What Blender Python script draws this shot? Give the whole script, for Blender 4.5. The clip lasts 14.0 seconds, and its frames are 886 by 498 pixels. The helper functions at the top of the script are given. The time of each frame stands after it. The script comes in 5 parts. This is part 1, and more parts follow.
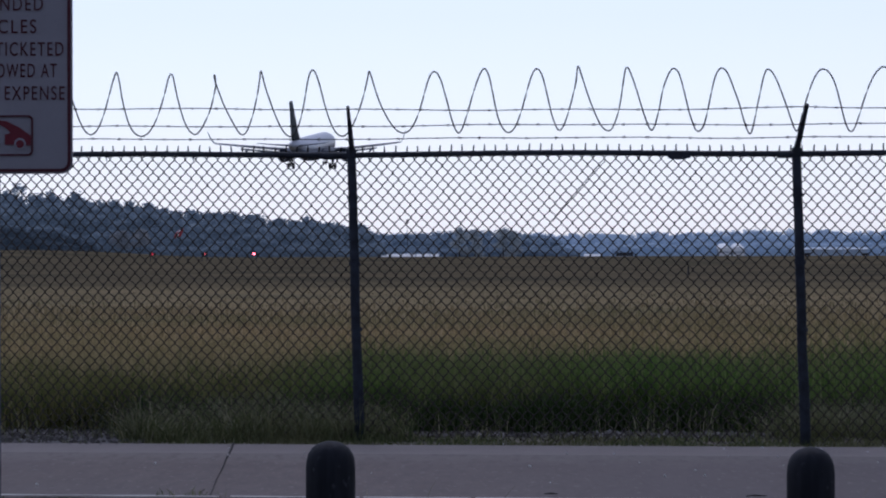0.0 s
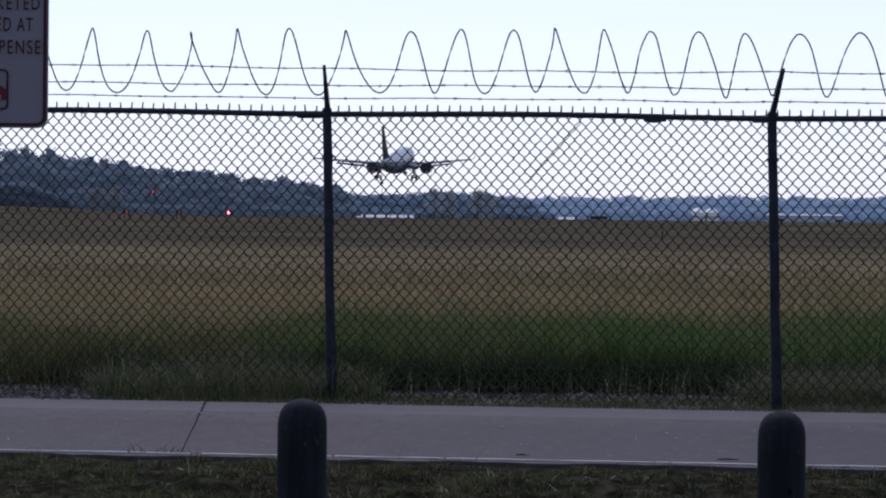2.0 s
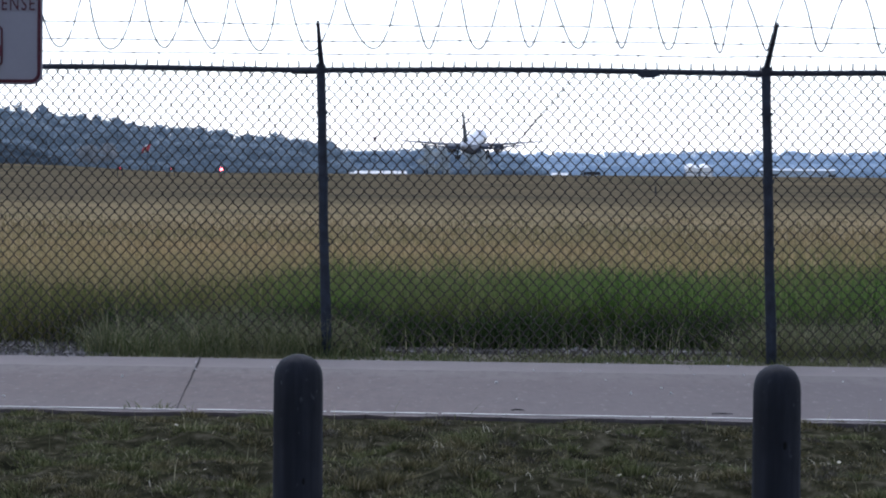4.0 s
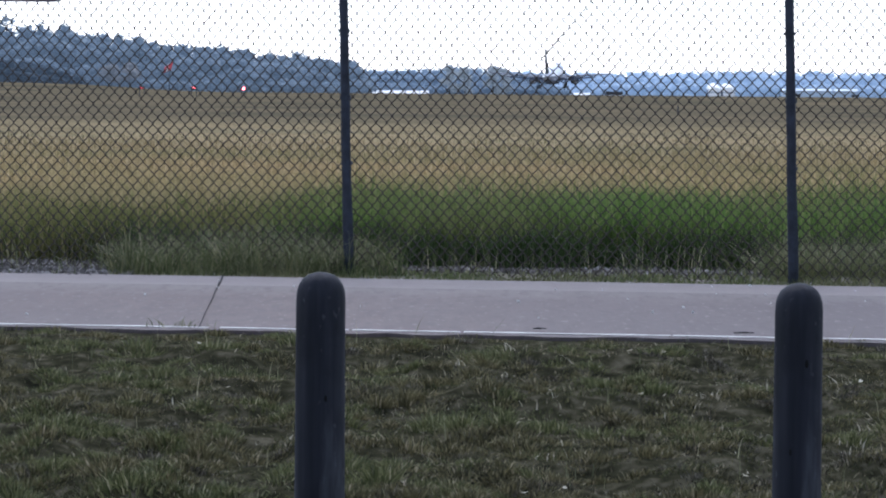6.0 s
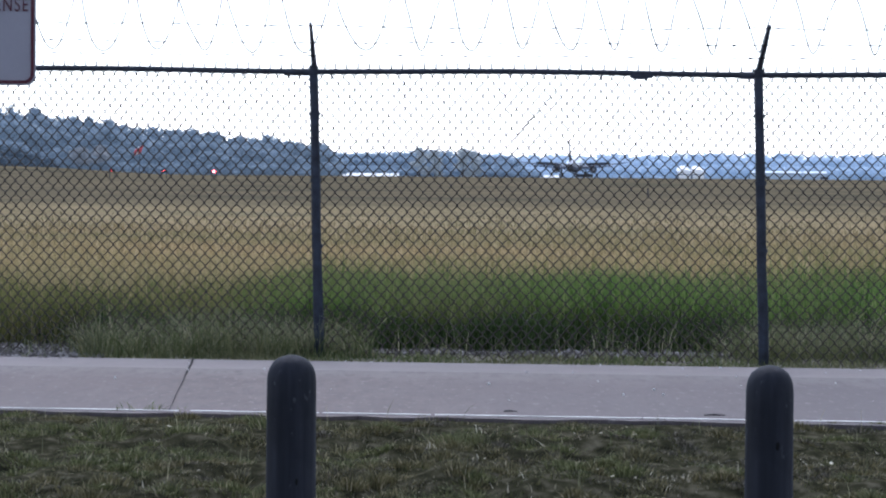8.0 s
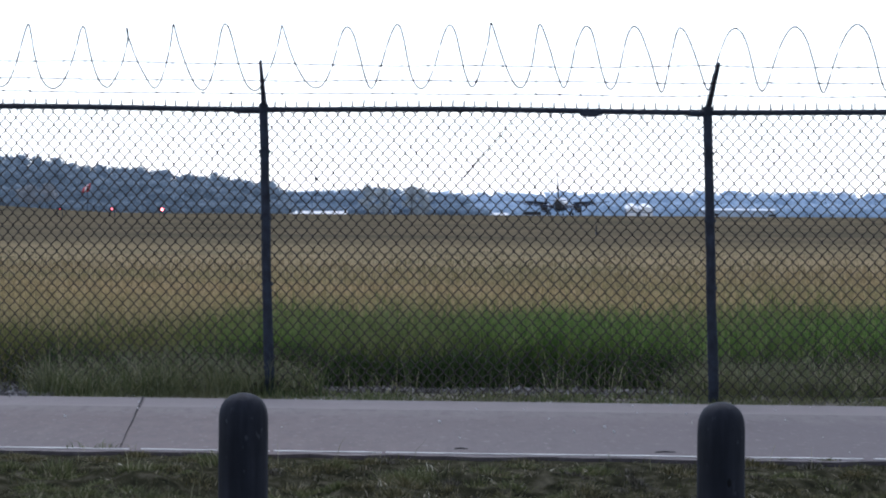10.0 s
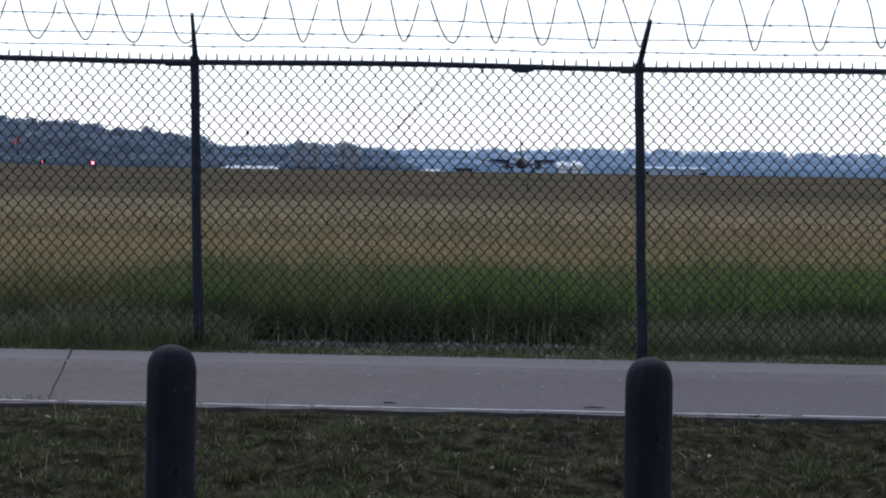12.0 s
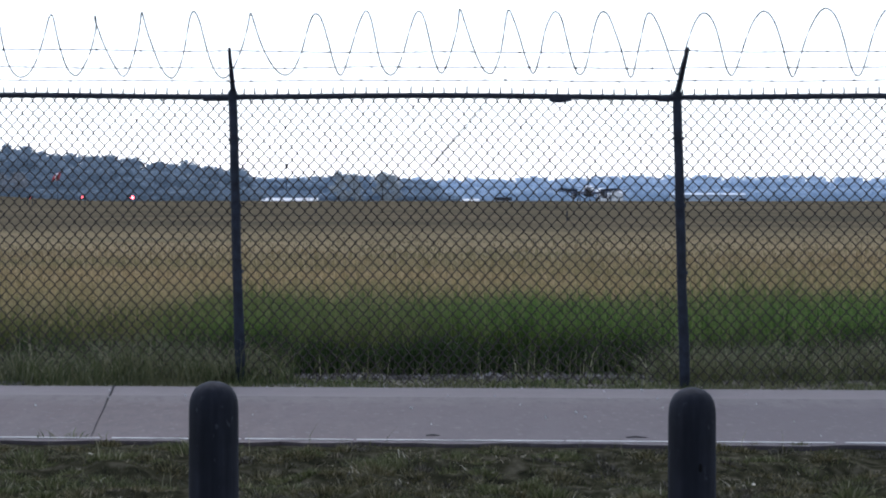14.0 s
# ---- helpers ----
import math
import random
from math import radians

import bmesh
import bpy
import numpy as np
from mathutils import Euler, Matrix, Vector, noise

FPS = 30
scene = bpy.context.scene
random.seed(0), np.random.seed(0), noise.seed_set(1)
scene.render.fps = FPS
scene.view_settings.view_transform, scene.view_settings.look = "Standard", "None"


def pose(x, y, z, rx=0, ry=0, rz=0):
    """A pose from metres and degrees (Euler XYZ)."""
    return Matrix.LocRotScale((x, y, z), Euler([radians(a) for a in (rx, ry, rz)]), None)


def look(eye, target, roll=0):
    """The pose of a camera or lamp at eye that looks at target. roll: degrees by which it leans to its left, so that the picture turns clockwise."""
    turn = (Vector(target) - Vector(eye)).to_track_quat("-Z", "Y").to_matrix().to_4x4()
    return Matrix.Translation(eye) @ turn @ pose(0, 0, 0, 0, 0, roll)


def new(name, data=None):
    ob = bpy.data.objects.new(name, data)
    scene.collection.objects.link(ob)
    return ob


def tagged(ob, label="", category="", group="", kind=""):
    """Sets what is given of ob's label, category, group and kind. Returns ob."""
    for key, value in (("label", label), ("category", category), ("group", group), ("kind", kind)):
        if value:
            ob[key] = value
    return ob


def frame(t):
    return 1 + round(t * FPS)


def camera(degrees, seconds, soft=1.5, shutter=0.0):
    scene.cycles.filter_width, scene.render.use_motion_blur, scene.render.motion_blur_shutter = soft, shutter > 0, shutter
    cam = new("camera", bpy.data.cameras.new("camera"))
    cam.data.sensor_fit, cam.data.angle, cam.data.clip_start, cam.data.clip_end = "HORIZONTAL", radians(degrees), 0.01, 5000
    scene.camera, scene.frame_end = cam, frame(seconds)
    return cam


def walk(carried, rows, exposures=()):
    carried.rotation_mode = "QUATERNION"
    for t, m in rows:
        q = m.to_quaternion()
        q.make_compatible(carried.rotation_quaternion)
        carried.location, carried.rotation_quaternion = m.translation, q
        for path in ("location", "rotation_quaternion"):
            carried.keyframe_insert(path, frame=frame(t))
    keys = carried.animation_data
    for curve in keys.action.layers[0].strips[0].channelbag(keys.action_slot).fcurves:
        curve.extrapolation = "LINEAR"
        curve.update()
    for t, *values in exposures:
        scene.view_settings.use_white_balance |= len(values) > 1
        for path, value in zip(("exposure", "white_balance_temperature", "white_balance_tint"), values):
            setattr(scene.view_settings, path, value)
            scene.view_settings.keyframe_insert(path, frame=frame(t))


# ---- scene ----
# ---- camera ----
EYE_HEIGHT = 1.23
cam = camera(16.53, 14.0, soft=2.1)
# seconds, heading, tilt, lean (degrees), drift of the eye in metres
STANCE = [
    (0.0, -0.052, 0.151, -0.151, 0.0058, 0.0096, 0.0115),
    (0.5, 0.213, 0.234, -0.327, 0.0074, 0.0079, 0.0102),
    (1.0, 0.645, 0.274, 0.105, 0.0052, 0.0181, 0.0123),
    (1.5, 0.658, 0.018, 0.497, 0.0068, 0.0080, 0.0075),
    (2.0, 0.434, -0.571, 0.587, 0.0059, 0.0107, 0.0046),
    (2.2, 0.554, -0.795, 0.508, 0.0053, 0.0114, 0.0002),
    (4.3, 0.545, -1.398, 0.404, -0.0015, -0.0005, 0.0022),
    (4.5, 0.412, -1.385, 0.431, -0.0015, -0.0032, -0.0002),
    (5.0, -0.006, -1.521, 0.672, 0.0004, -0.0017, -0.0007),
    (5.5, -0.114, -2.799, 0.548, -0.0031, 0.0011, -0.0023),
    (6.0, 0.167, -2.906, 0.498, -0.0028, -0.0021, -0.0038),
    (6.5, 0.716, -2.281, 0.426, 0.0008, 0.0213, 0.0026),
    (7.0, 1.268, -1.629, 0.581, -0.0029, -0.0002, -0.0023),
    (7.5, 1.081, -1.490, 0.356, -0.0019, 0.0021, -0.0026),
    (8.0, 0.712, -1.352, 0.444, -0.0041, -0.0062, -0.0027),
    (8.5, 0.891, -1.215, 0.219, -0.0024, -0.0013, -0.0030),
    (9.0, 1.218, -1.006, 0.250, -0.0039, -0.0036, -0.0014),
    (9.2, 1.453, -0.651, 0.359, -0.0137, -0.0202, -0.0025),
    (11.3, 1.898, -0.622, 0.296, -0.0165, -0.0055, -0.0047),
    (11.5, 2.083, -0.580, 0.294, -0.0185, -0.0154, -0.0135),
    (12.0, 2.980, -1.447, 0.861, -0.0110, -0.0154, -0.0120),
    (12.5, 2.526, -1.573, 0.446, -0.0049, -0.0119, -0.0048),
    (13.0, 2.220, -1.271, 0.332, -0.0096, 0.0006, -0.0020),
    (13.5, 2.219, -1.042, 0.231, -0.0083, 0.0039, -0.0019),
    (14.0, 2.218, -0.896, 0.008, -0.0097, 0.0004, -0.0012),
]


def stance(heading, tilt, lean, dx, dy, dz):
    eye = Vector((dx, dy, EYE_HEIGHT + dz))
    h, p = radians(heading), radians(tilt)
    way = Vector((math.sin(h) * math.cos(p), math.cos(h) * math.cos(p), math.sin(p)))
    return look(eye, eye + way * 10, lean)


EXPOSURES = [(t, stops, 5450 if t < 3 else 5600, 21 if t < 3 else 13) for t, stops in (
    (0.0, -0.16), (1.5, -0.08), (2.2, -0.05), (4.3, 1.0), (5.0, 1.0), (5.5, 1.1), (6.0, 1.43), (6.5, 1.7), (7.0, 1.7), (7.5, 1.5),
    (8.5, 1.43), (9.0, 1.24), (9.2, 1.19), (11.3, 0.6), (12.0, 0.45), (12.5, 0.5), (13.2, 0.82), (14.0, 0.91))]
walk(cam, [(row[0], stance(*row[1:])) for row in STANCE], EXPOSURES)

# ---- sky and sun ----
world = bpy.data.worlds.new("sky")
scene.world = world
world.use_nodes = True
wn = world.node_tree
sky = wn.nodes.new("ShaderNodeTexSky")
sky.sky_type = "NISHITA"
sky.sun_disc = False
sky.sun_elevation, sky.sun_rotation = radians(52), radians(-4)
sky.air_density, sky.dust_density, sky.ozone_density = 1.0, 0.6, 1.5
wash = wn.nodes.new("ShaderNodeHueSaturation")
wash.inputs["Saturation"].default_value = 0.4
wn.links.new(sky.outputs[0], wash.inputs["Color"])
wn.links.new(wash.outputs[0], wn.nodes["Background"].inputs[0])
wn.nodes["Background"].inputs[1].default_value = 0.116

sun = new("sun", bpy.data.lights.new("sun", "SUN"))
sun.data.energy, sun.data.angle, sun.data.color = 0.95, radians(12), (1.0, 0.96, 0.9)
sun.matrix_basis = look((-7, 100, 128), (0, 0, 0))


# ---- materials ----
def shader(name, rough=0.7, metal=0.0, coat=0.0):
    m = bpy.data.materials.new(name)
    m.use_nodes = True
    b = m.node_tree.nodes["Principled BSDF"]
    b.inputs["Roughness"].default_value = rough
    b.inputs["Metallic"].default_value = metal
    b.inputs["Coat Weight"].default_value = coat
    return m, m.node_tree, b


def noise_tex(nt, scale, detail=4.0, stretch=(1, 1, 1), coords="Object"):
    tc = nt.nodes.new("ShaderNodeTexCoord")
    mp = nt.nodes.new("ShaderNodeMapping")
    mp.inputs["Scale"].default_value = stretch
    n = nt.nodes.new("ShaderNodeTexNoise")
    n.inputs["Scale"].default_value, n.inputs["Detail"].default_value = scale, detail
    nt.links.new(tc.outputs[coords], mp.inputs[0])
    nt.links.new(mp.outputs[0], n.inputs["Vector"])
    return n.outputs["Fac"]


def ramp(nt, fac, stops):
    r = nt.nodes.new("ShaderNodeValToRGB")
    els = r.color_ramp.elements
    while len(els) < len(stops):
        els.new(0.5)
    for e, (p, c) in zip(els, stops):
        e.position, e.color = p, (*c, 1)
    nt.links.new(fac, r.inputs[0])
    return r.outputs[0]


def mixed(nt, fac, a, b, mode="MIX"):
    m = nt.nodes.new("ShaderNodeMix")
    m.data_type, m.blend_type = "RGBA", mode
    for sock, v in ((m.inputs[0], fac), (m.inputs[6], a), (m.inputs[7], b)):
        if isinstance(v, (int, float)):
            sock.default_value = v
        elif isinstance(v, tuple):
            sock.default_value = (*v, 1)
        else:
            nt.links.new(v, sock)
    return m.outputs[2]


def bumped(nt, b, fac, strength=0.3, distance=0.01):
    bp = nt.nodes.new("ShaderNodeBump")
    bp.inputs["Strength"].default_value, bp.inputs["Distance"].default_value = strength, distance
    nt.links.new(fac, bp.inputs["Height"])
    nt.links.new(bp.outputs[0], b.inputs["Normal"])


def plain(name, col, rough=0.6, metal=0.0, scale=8.0, vary=0.25, stretch=(1, 1, 1), coords="Object", bump=0.0, gloss=0.5):
    """A colour with patches, fine grain and uneven gloss."""
    m, nt, b = shader(name, rough, metal)
    b.inputs["Specular IOR Level"].default_value = gloss
    n1, n2 = noise_tex(nt, scale, 5, stretch, coords), noise_tex(nt, scale * 9, 3, stretch, coords)
    lo, hi = tuple(c * (1 - vary) for c in col), tuple(min(1, c * (1 + vary)) for c in col)
    c1 = ramp(nt, n1, [(0.3, lo), (0.7, hi)])
    c2 = mixed(nt, 0.35, c1, ramp(nt, n2, [(0.3, lo), (0.7, hi)]))
    nt.links.new(c2, b.inputs["Base Color"])
    r = ramp(nt, n1, [(0.2, (rough * 0.85,) * 3), (0.8, (min(1, rough * 1.15),) * 3)])
    nt.links.new(r, b.inputs["Roughness"])
    if bump:
        bumped(nt, b, n2, bump)
    return m


def faded(m, y0, y1, stops):
    """Lets the sward pass into another growth with distance across the field."""
    nt = m.node_tree
    geo = nt.nodes.new("ShaderNodeNewGeometry")
    sep = nt.nodes.new("ShaderNodeSeparateXYZ")
    nt.links.new(geo.outputs["Position"], sep.inputs[0])
    rg = nt.nodes.new("ShaderNodeMapRange")
    rg.inputs[1].default_value, rg.inputs[2].default_value = y0, y1
    nt.links.new(sep.outputs[1], rg.inputs[0])
    b = nt.nodes["Principled BSDF"]
    old = b.inputs["Base Color"].links[0].from_socket
    col = mixed(nt, rg.outputs[0], old, ramp(nt, geo.outputs["Random Per Island"], stops))
    for n in nt.nodes:
        if n.type in ("BSDF_PRINCIPLED", "BSDF_TRANSLUCENT"):
            nt.links.new(col, n.inputs[0])
    return m


def island_leaf(name, stops, rough=0.75, patch=0.0, patch_cols=None, translucent=0.25, haze_glow=None, edge=(0.42, 0.6)):
    """Blades or leaves, each with a shade of its own, and drifts of another colour through the sward."""
    m, nt, b = shader(name, rough)
    geo = nt.nodes.new("ShaderNodeNewGeometry")
    col = ramp(nt, geo.outputs["Random Per Island"], stops)
    if patch_cols:
        n = noise_tex(nt, patch, 3)
        f = ramp(nt, n, [(edge[0], (0, 0, 0)), (edge[1], (1, 1, 1))])
        col = mixed(nt, f, col, ramp(nt, geo.outputs["Random Per Island"], patch_cols))
    nt.links.new(col, b.inputs["Base Color"])
    b.inputs["Specular IOR Level"].default_value = 0.2
    # haze of the distance, put into the leaves as a faint emission
    if haze_glow:
        b.inputs["Emission Color"].default_value = (*haze_glow, 1)
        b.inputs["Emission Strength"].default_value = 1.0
    if translucent:
        tr = nt.nodes.new("ShaderNodeBsdfTranslucent")
        mx = nt.nodes.new("ShaderNodeMixShader")
        mx.inputs[0].default_value = translucent
        nt.links.new(col, tr.inputs[0])
        nt.links.new(b.outputs[0], mx.inputs[1])
        nt.links.new(tr.outputs[0], mx.inputs[2])
        nt.links.new(mx.outputs[0], nt.nodes["Material Output"].inputs[0])
    return m


def ground_material():
    """Lawn soil, green verge, dry field and far mown grass, one after the other with distance."""
    m, nt, b = shader("ground_soil_and_grass", 0.95)
    geo = nt.nodes.new("ShaderNodeNewGeometry")
    sep = nt.nodes.new("ShaderNodeSeparateXYZ")
    nt.links.new(geo.outputs["Position"], sep.inputs[0])
    big = noise_tex(nt, 0.05, 4, (0.35, 1, 1))
    mid = noise_tex(nt, 0.6, 5, (0.5, 1, 1))
    fine = noise_tex(nt, 14, 6)

    def past(y0, y1, wob):
        a = nt.nodes.new("ShaderNodeMath"); a.operation = "MULTIPLY_ADD"
        nt.links.new(big, a.inputs[0]); a.inputs[1].default_value = wob; nt.links.new(sep.outputs[1], a.inputs[2])
        r = nt.nodes.new("ShaderNodeMapRange")
        r.inputs[1].default_value, r.inputs[2].default_value = y0 + wob / 2, y1 + wob / 2
        nt.links.new(a.outputs[0], r.inputs[0])
        return r.outputs[0]
    lawn = ramp(nt, fine, [(0.3, (0.012, 0.012, 0.008)), (0.5, (0.030, 0.029, 0.017)), (0.7, (0.080, 0.072, 0.050))])
    gravel = ramp(nt, fine, [(0.3, (0.06, 0.055, 0.048)), (0.7, (0.22, 0.20, 0.17))])
    verge = ramp(nt, mid, [(0.3, (0.027, 0.0378, 0.0108)), (0.7, (0.0607, 0.0743, 0.0243))])
    dry = ramp(nt, mid, [(0.25, (0.182, 0.140, 0.072)), (0.55, (0.310, 0.239, 0.132)), (0.8, (0.400, 0.298, 0.170))])
    drift = noise_tex(nt, 0.22, 5, (0.5, 1, 1))
    dry = mixed(nt, ramp(nt, drift, [(0.45, (0, 0, 0)), (0.62, (0.55, 0.55, 0.55))]), dry, (0.19, 0.178, 0.105))
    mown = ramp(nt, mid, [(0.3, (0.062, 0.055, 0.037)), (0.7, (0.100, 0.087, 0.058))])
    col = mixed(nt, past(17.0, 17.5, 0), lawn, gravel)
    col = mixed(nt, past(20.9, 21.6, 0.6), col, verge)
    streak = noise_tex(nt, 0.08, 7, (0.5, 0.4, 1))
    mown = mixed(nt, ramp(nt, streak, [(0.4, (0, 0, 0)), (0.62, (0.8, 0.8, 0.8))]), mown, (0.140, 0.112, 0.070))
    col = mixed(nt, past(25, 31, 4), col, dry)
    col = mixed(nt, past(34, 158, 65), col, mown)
    nt.links.new(col, b.inputs["Base Color"])
    b.inputs["Specular IOR Level"].default_value = 0.0
    bumped(nt, b, fine, 0.6, 0.03)
    return m


def asphalt_material():
    m, nt, b = shader("worn_asphalt", 0.85)
    f, mid, big = noise_tex(nt, 45, 4, (1, 0.25, 1)), noise_tex(nt, 6.0, 8, (1, 0.2, 1)), noise_tex(nt, 0.5, 4, (1, 0.3, 1))
    col = ramp(nt, mid, [(0.30, (0.104, 0.081, 0.076)), (0.70, (0.133, 0.105, 0.099))])
    mott = noise_tex(nt, 18, 5, (1, 0.22, 1))
    col = mixed(nt, ramp(nt, mott, [(0.36, (0.45, 0.45, 0.45)), (0.58, (0, 0, 0))]), col, (0.094, 0.080, 0.077))
    col = mixed(nt, ramp(nt, f, [(0.66, (0, 0, 0)), (0.74, (0.6, 0.6, 0.6))]), col, (0.23, 0.20, 0.19))
    # older, redder patch of surfacing towards the west, greyer where it was renewed
    wear = noise_tex(nt, 0.35, 3, (1, 0.5, 1))
    col = mixed(nt, ramp(nt, wear, [(0.42, (0, 0, 0)), (0.56, (0.5, 0.5, 0.5))]), col, (0.108, 0.092, 0.092))
    col = mixed(nt, ramp(nt, big, [(0.45, (0, 0, 0)), (0.7, (0.4, 0.4, 0.4))]), col, (0.10, 0.082, 0.078))
    # darker towards the right: the lens's edge fall-off put into the colour
    spot = nt.nodes.new("ShaderNodeNewGeometry")
    axes = nt.nodes.new("ShaderNodeSeparateXYZ")
    nt.links.new(spot.outputs["Position"], axes.inputs[0])
    vignette = nt.nodes.new("ShaderNodeMapRange")
    vignette.inputs[1].default_value, vignette.inputs[2].default_value, vignette.inputs[4].default_value = 0.2, 2.4, 0.8
    nt.links.new(axes.outputs[0], vignette.inputs[0])
    col = mixed(nt, vignette.outputs[0], col, (0.095, 0.081, 0.083))
    # sand and dust carried over from the concrete margin
    geo = nt.nodes.new("ShaderNodeNewGeometry")
    dot = nt.nodes.new("ShaderNodeVectorMath"); dot.operation = "DOT_PRODUCT"
    nt.links.new(geo.outputs["Position"], dot.inputs[0])
    dot.inputs[1].default_value = (0.122, 1, 0)
    sway = nt.nodes.new("ShaderNodeMath"); sway.operation = "MULTIPLY_ADD"
    nt.links.new(mid, sway.inputs[0]); sway.inputs[1].default_value = 0.9
    nt.links.new(dot.outputs["Value"], sway.inputs[2])
    edge = nt.nodes.new("ShaderNodeMapRange")
    edge.inputs[1].default_value, edge.inputs[2].default_value, edge.inputs[4].default_value = 18.6, 19.9, 0.9
    nt.links.new(sway.outputs[0], edge.inputs[0])
    col = mixed(nt, edge.outputs[0], col, (0.178, 0.152, 0.145))
    # coarse stones and worn binder showing through
    chip, pit = noise_tex(nt, 26, 5, (1, 0.25, 1)), noise_tex(nt, 15, 6, (1, 0.2, 1))
    col = mixed(nt, ramp(nt, pit, [(0.36, (0.55, 0.55, 0.55)), (0.5, (0, 0, 0))]), col, (0.088, 0.073, 0.071))
    col = mixed(nt, ramp(nt, chip, [(0.60, (0, 0, 0)), (0.70, (0.6, 0.6, 0.6))]), col, (0.20, 0.175, 0.168))
    nt.links.new(col, b.inputs["Base Color"])
    b.inputs["Specular IOR Level"].default_value = 0.15
    bumped(nt, b, f, 0.4, 0.004)
    return m


def wood_material():
    m, nt, b = shader("weathered_post_wood", 0.8)
    grain = noise_tex(nt, 26, 6, (1, 1, 0.05))
    blot = noise_tex(nt, 7, 5, (1, 1, 0.45))
    col = ramp(nt, grain, [(0.3, (0.022, 0.023, 0.028)), (0.5, (0.029, 0.030, 0.037)), (0.75, (0.042, 0.043, 0.052))])
    col = mixed(nt, ramp(nt, blot, [(0.45, (0, 0, 0)), (0.62, (0.75, 0.75, 0.75))]), col, (0.017, 0.017, 0.020))
    pale = noise_tex(nt, 9, 6, (1, 1, 0.16))
    col = mixed(nt, ramp(nt, pale, [(0.57, (0, 0, 0)), (0.66, (0.7, 0.7, 0.7))]), col, (0.085, 0.088, 0.098))
    scuff = noise_tex(nt, 40, 4, (1, 1, 0.5))
    col = mixed(nt, ramp(nt, scuff, [(0.66, (0, 0, 0)), (0.72, (0.5, 0.5, 0.5))]), col, (0.10, 0.10, 0.11))
    b.inputs["Specular IOR Level"].default_value = 0.12
    nt.links.new(col, b.inputs["Base Color"])
    bumped(nt, b, grain, 0.7, 0.006)
    return m


GROUND = ground_material()
ASPHALT = asphalt_material()
CONCRETE = plain("pale_concrete", (0.205, 0.178, 0.170), 0.85, scale=5, vary=0.16, bump=0.4, gloss=0.15)
LINE_PAINT = plain("worn_white_line_paint", (0.42, 0.40, 0.375), 0.6, scale=9, vary=0.22)
TAR = plain("crack_tar", (0.015, 0.014, 0.014), 0.8, scale=20, gloss=0.1)
WOOD = wood_material()
FENCE_STEEL = plain("dark_coated_steel", (0.028, 0.033, 0.046), 0.7, 0.0, scale=16, vary=0.6, bump=0.3, gloss=0.3)
WIRE = plain("dull_galvanised_wire", (0.022, 0.020, 0.019), 0.85, 0.0, scale=20, vary=0.3, gloss=0.12)
MESH_WIRE = plain("weathered_mesh_wire", (0.060, 0.051, 0.045), 0.85, 0.0, scale=20, vary=0.35, gloss=0.12)
SIGN_WHITE = plain("sign_reflective_white", (0.385, 0.352, 0.372), 0.45, scale=6, vary=0.05)
SIGN_RED = plain("sign_dark_red", (0.20, 0.018, 0.03), 0.45, scale=10, vary=0.15)
SIGN_INK = plain("sign_maroon_ink", (0.10, 0.014, 0.022), 0.45, scale=10, vary=0.15)
SIGN_BACK = plain("sign_post_steel", (0.10, 0.11, 0.14), 0.5, 0.5, scale=12)
PLANE_WHITE = plain("aircraft_white_paint", (0.36, 0.375, 0.43), 0.35, scale=0.8, vary=0.06)
PLANE_GREY = plain("aircraft_grey_paint", (0.055, 0.070, 0.105), 0.65, scale=0.8, vary=0.1, gloss=0.2)
PLANE_BELLY = plain("aircraft_belly_paint", (0.13, 0.155, 0.22), 0.55, scale=0.8, vary=0.1, gloss=0.3)
PLANE_DARK = plain("aircraft_dark_tail_paint", (0.025, 0.035, 0.04), 0.75, scale=0.8, vary=0.15)
PLANE_METAL = plain("bare_engine_metal", (0.25, 0.25, 0.27), 0.35, 0.8, scale=2)
RUBBER = plain("tyre_rubber", (0.018, 0.018, 0.02), 0.8, scale=6)
AIRFIELD_BLACK = plain("black_marker_paint", (0.02, 0.02, 0.025), 0.6, scale=2)
WHITE_PAINT = plain("white_weathered_paint", (0.8, 0.8, 0.8), 0.6, scale=0.4, vary=0.06)
# roof colour takes in the blue haze of distance
HAZED_PALE_ROOF = plain("hazed_pale_roof", (0.40, 0.46, 0.54), 0.6, 0.0, scale=0.3, vary=0.1)
BLUE_WALL = plain("blue_grey_wall", (0.2, 0.25, 0.33), 0.7, scale=0.3, vary=0.12)
# wall colour blued to imitate haze over the far building
HAZE_WALL = plain("hazed_blue_metal_wall", (0.42, 0.50, 0.60), 0.7, scale=0.3, vary=0.1)
ORANGE_CLOTH = plain("orange_red_cloth", (0.48, 0.07, 0.08), 0.9, scale=2)
PALE_CLOTH = plain("pale_faded_cloth", (0.78, 0.72, 0.72), 0.9, scale=2)
BARK = plain("tree_bark", (0.05, 0.045, 0.045), 0.9, scale=2)
LAWN_BLADE = island_leaf("lawn_blades", [(0.0, (0.022, 0.026, 0.010)), (0.45, (0.070, 0.076, 0.030)), (0.9, (0.150, 0.142, 0.068)), (1.0, (0.33, 0.28, 0.19))],
                         patch=3.0, patch_cols=[(0.0, (0.018, 0.017, 0.011)), (0.45, (0.062, 0.055, 0.034)), (0.9, (0.155, 0.132, 0.086)), (1.0, (0.36, 0.31, 0.23))], edge=(0.46, 0.58))
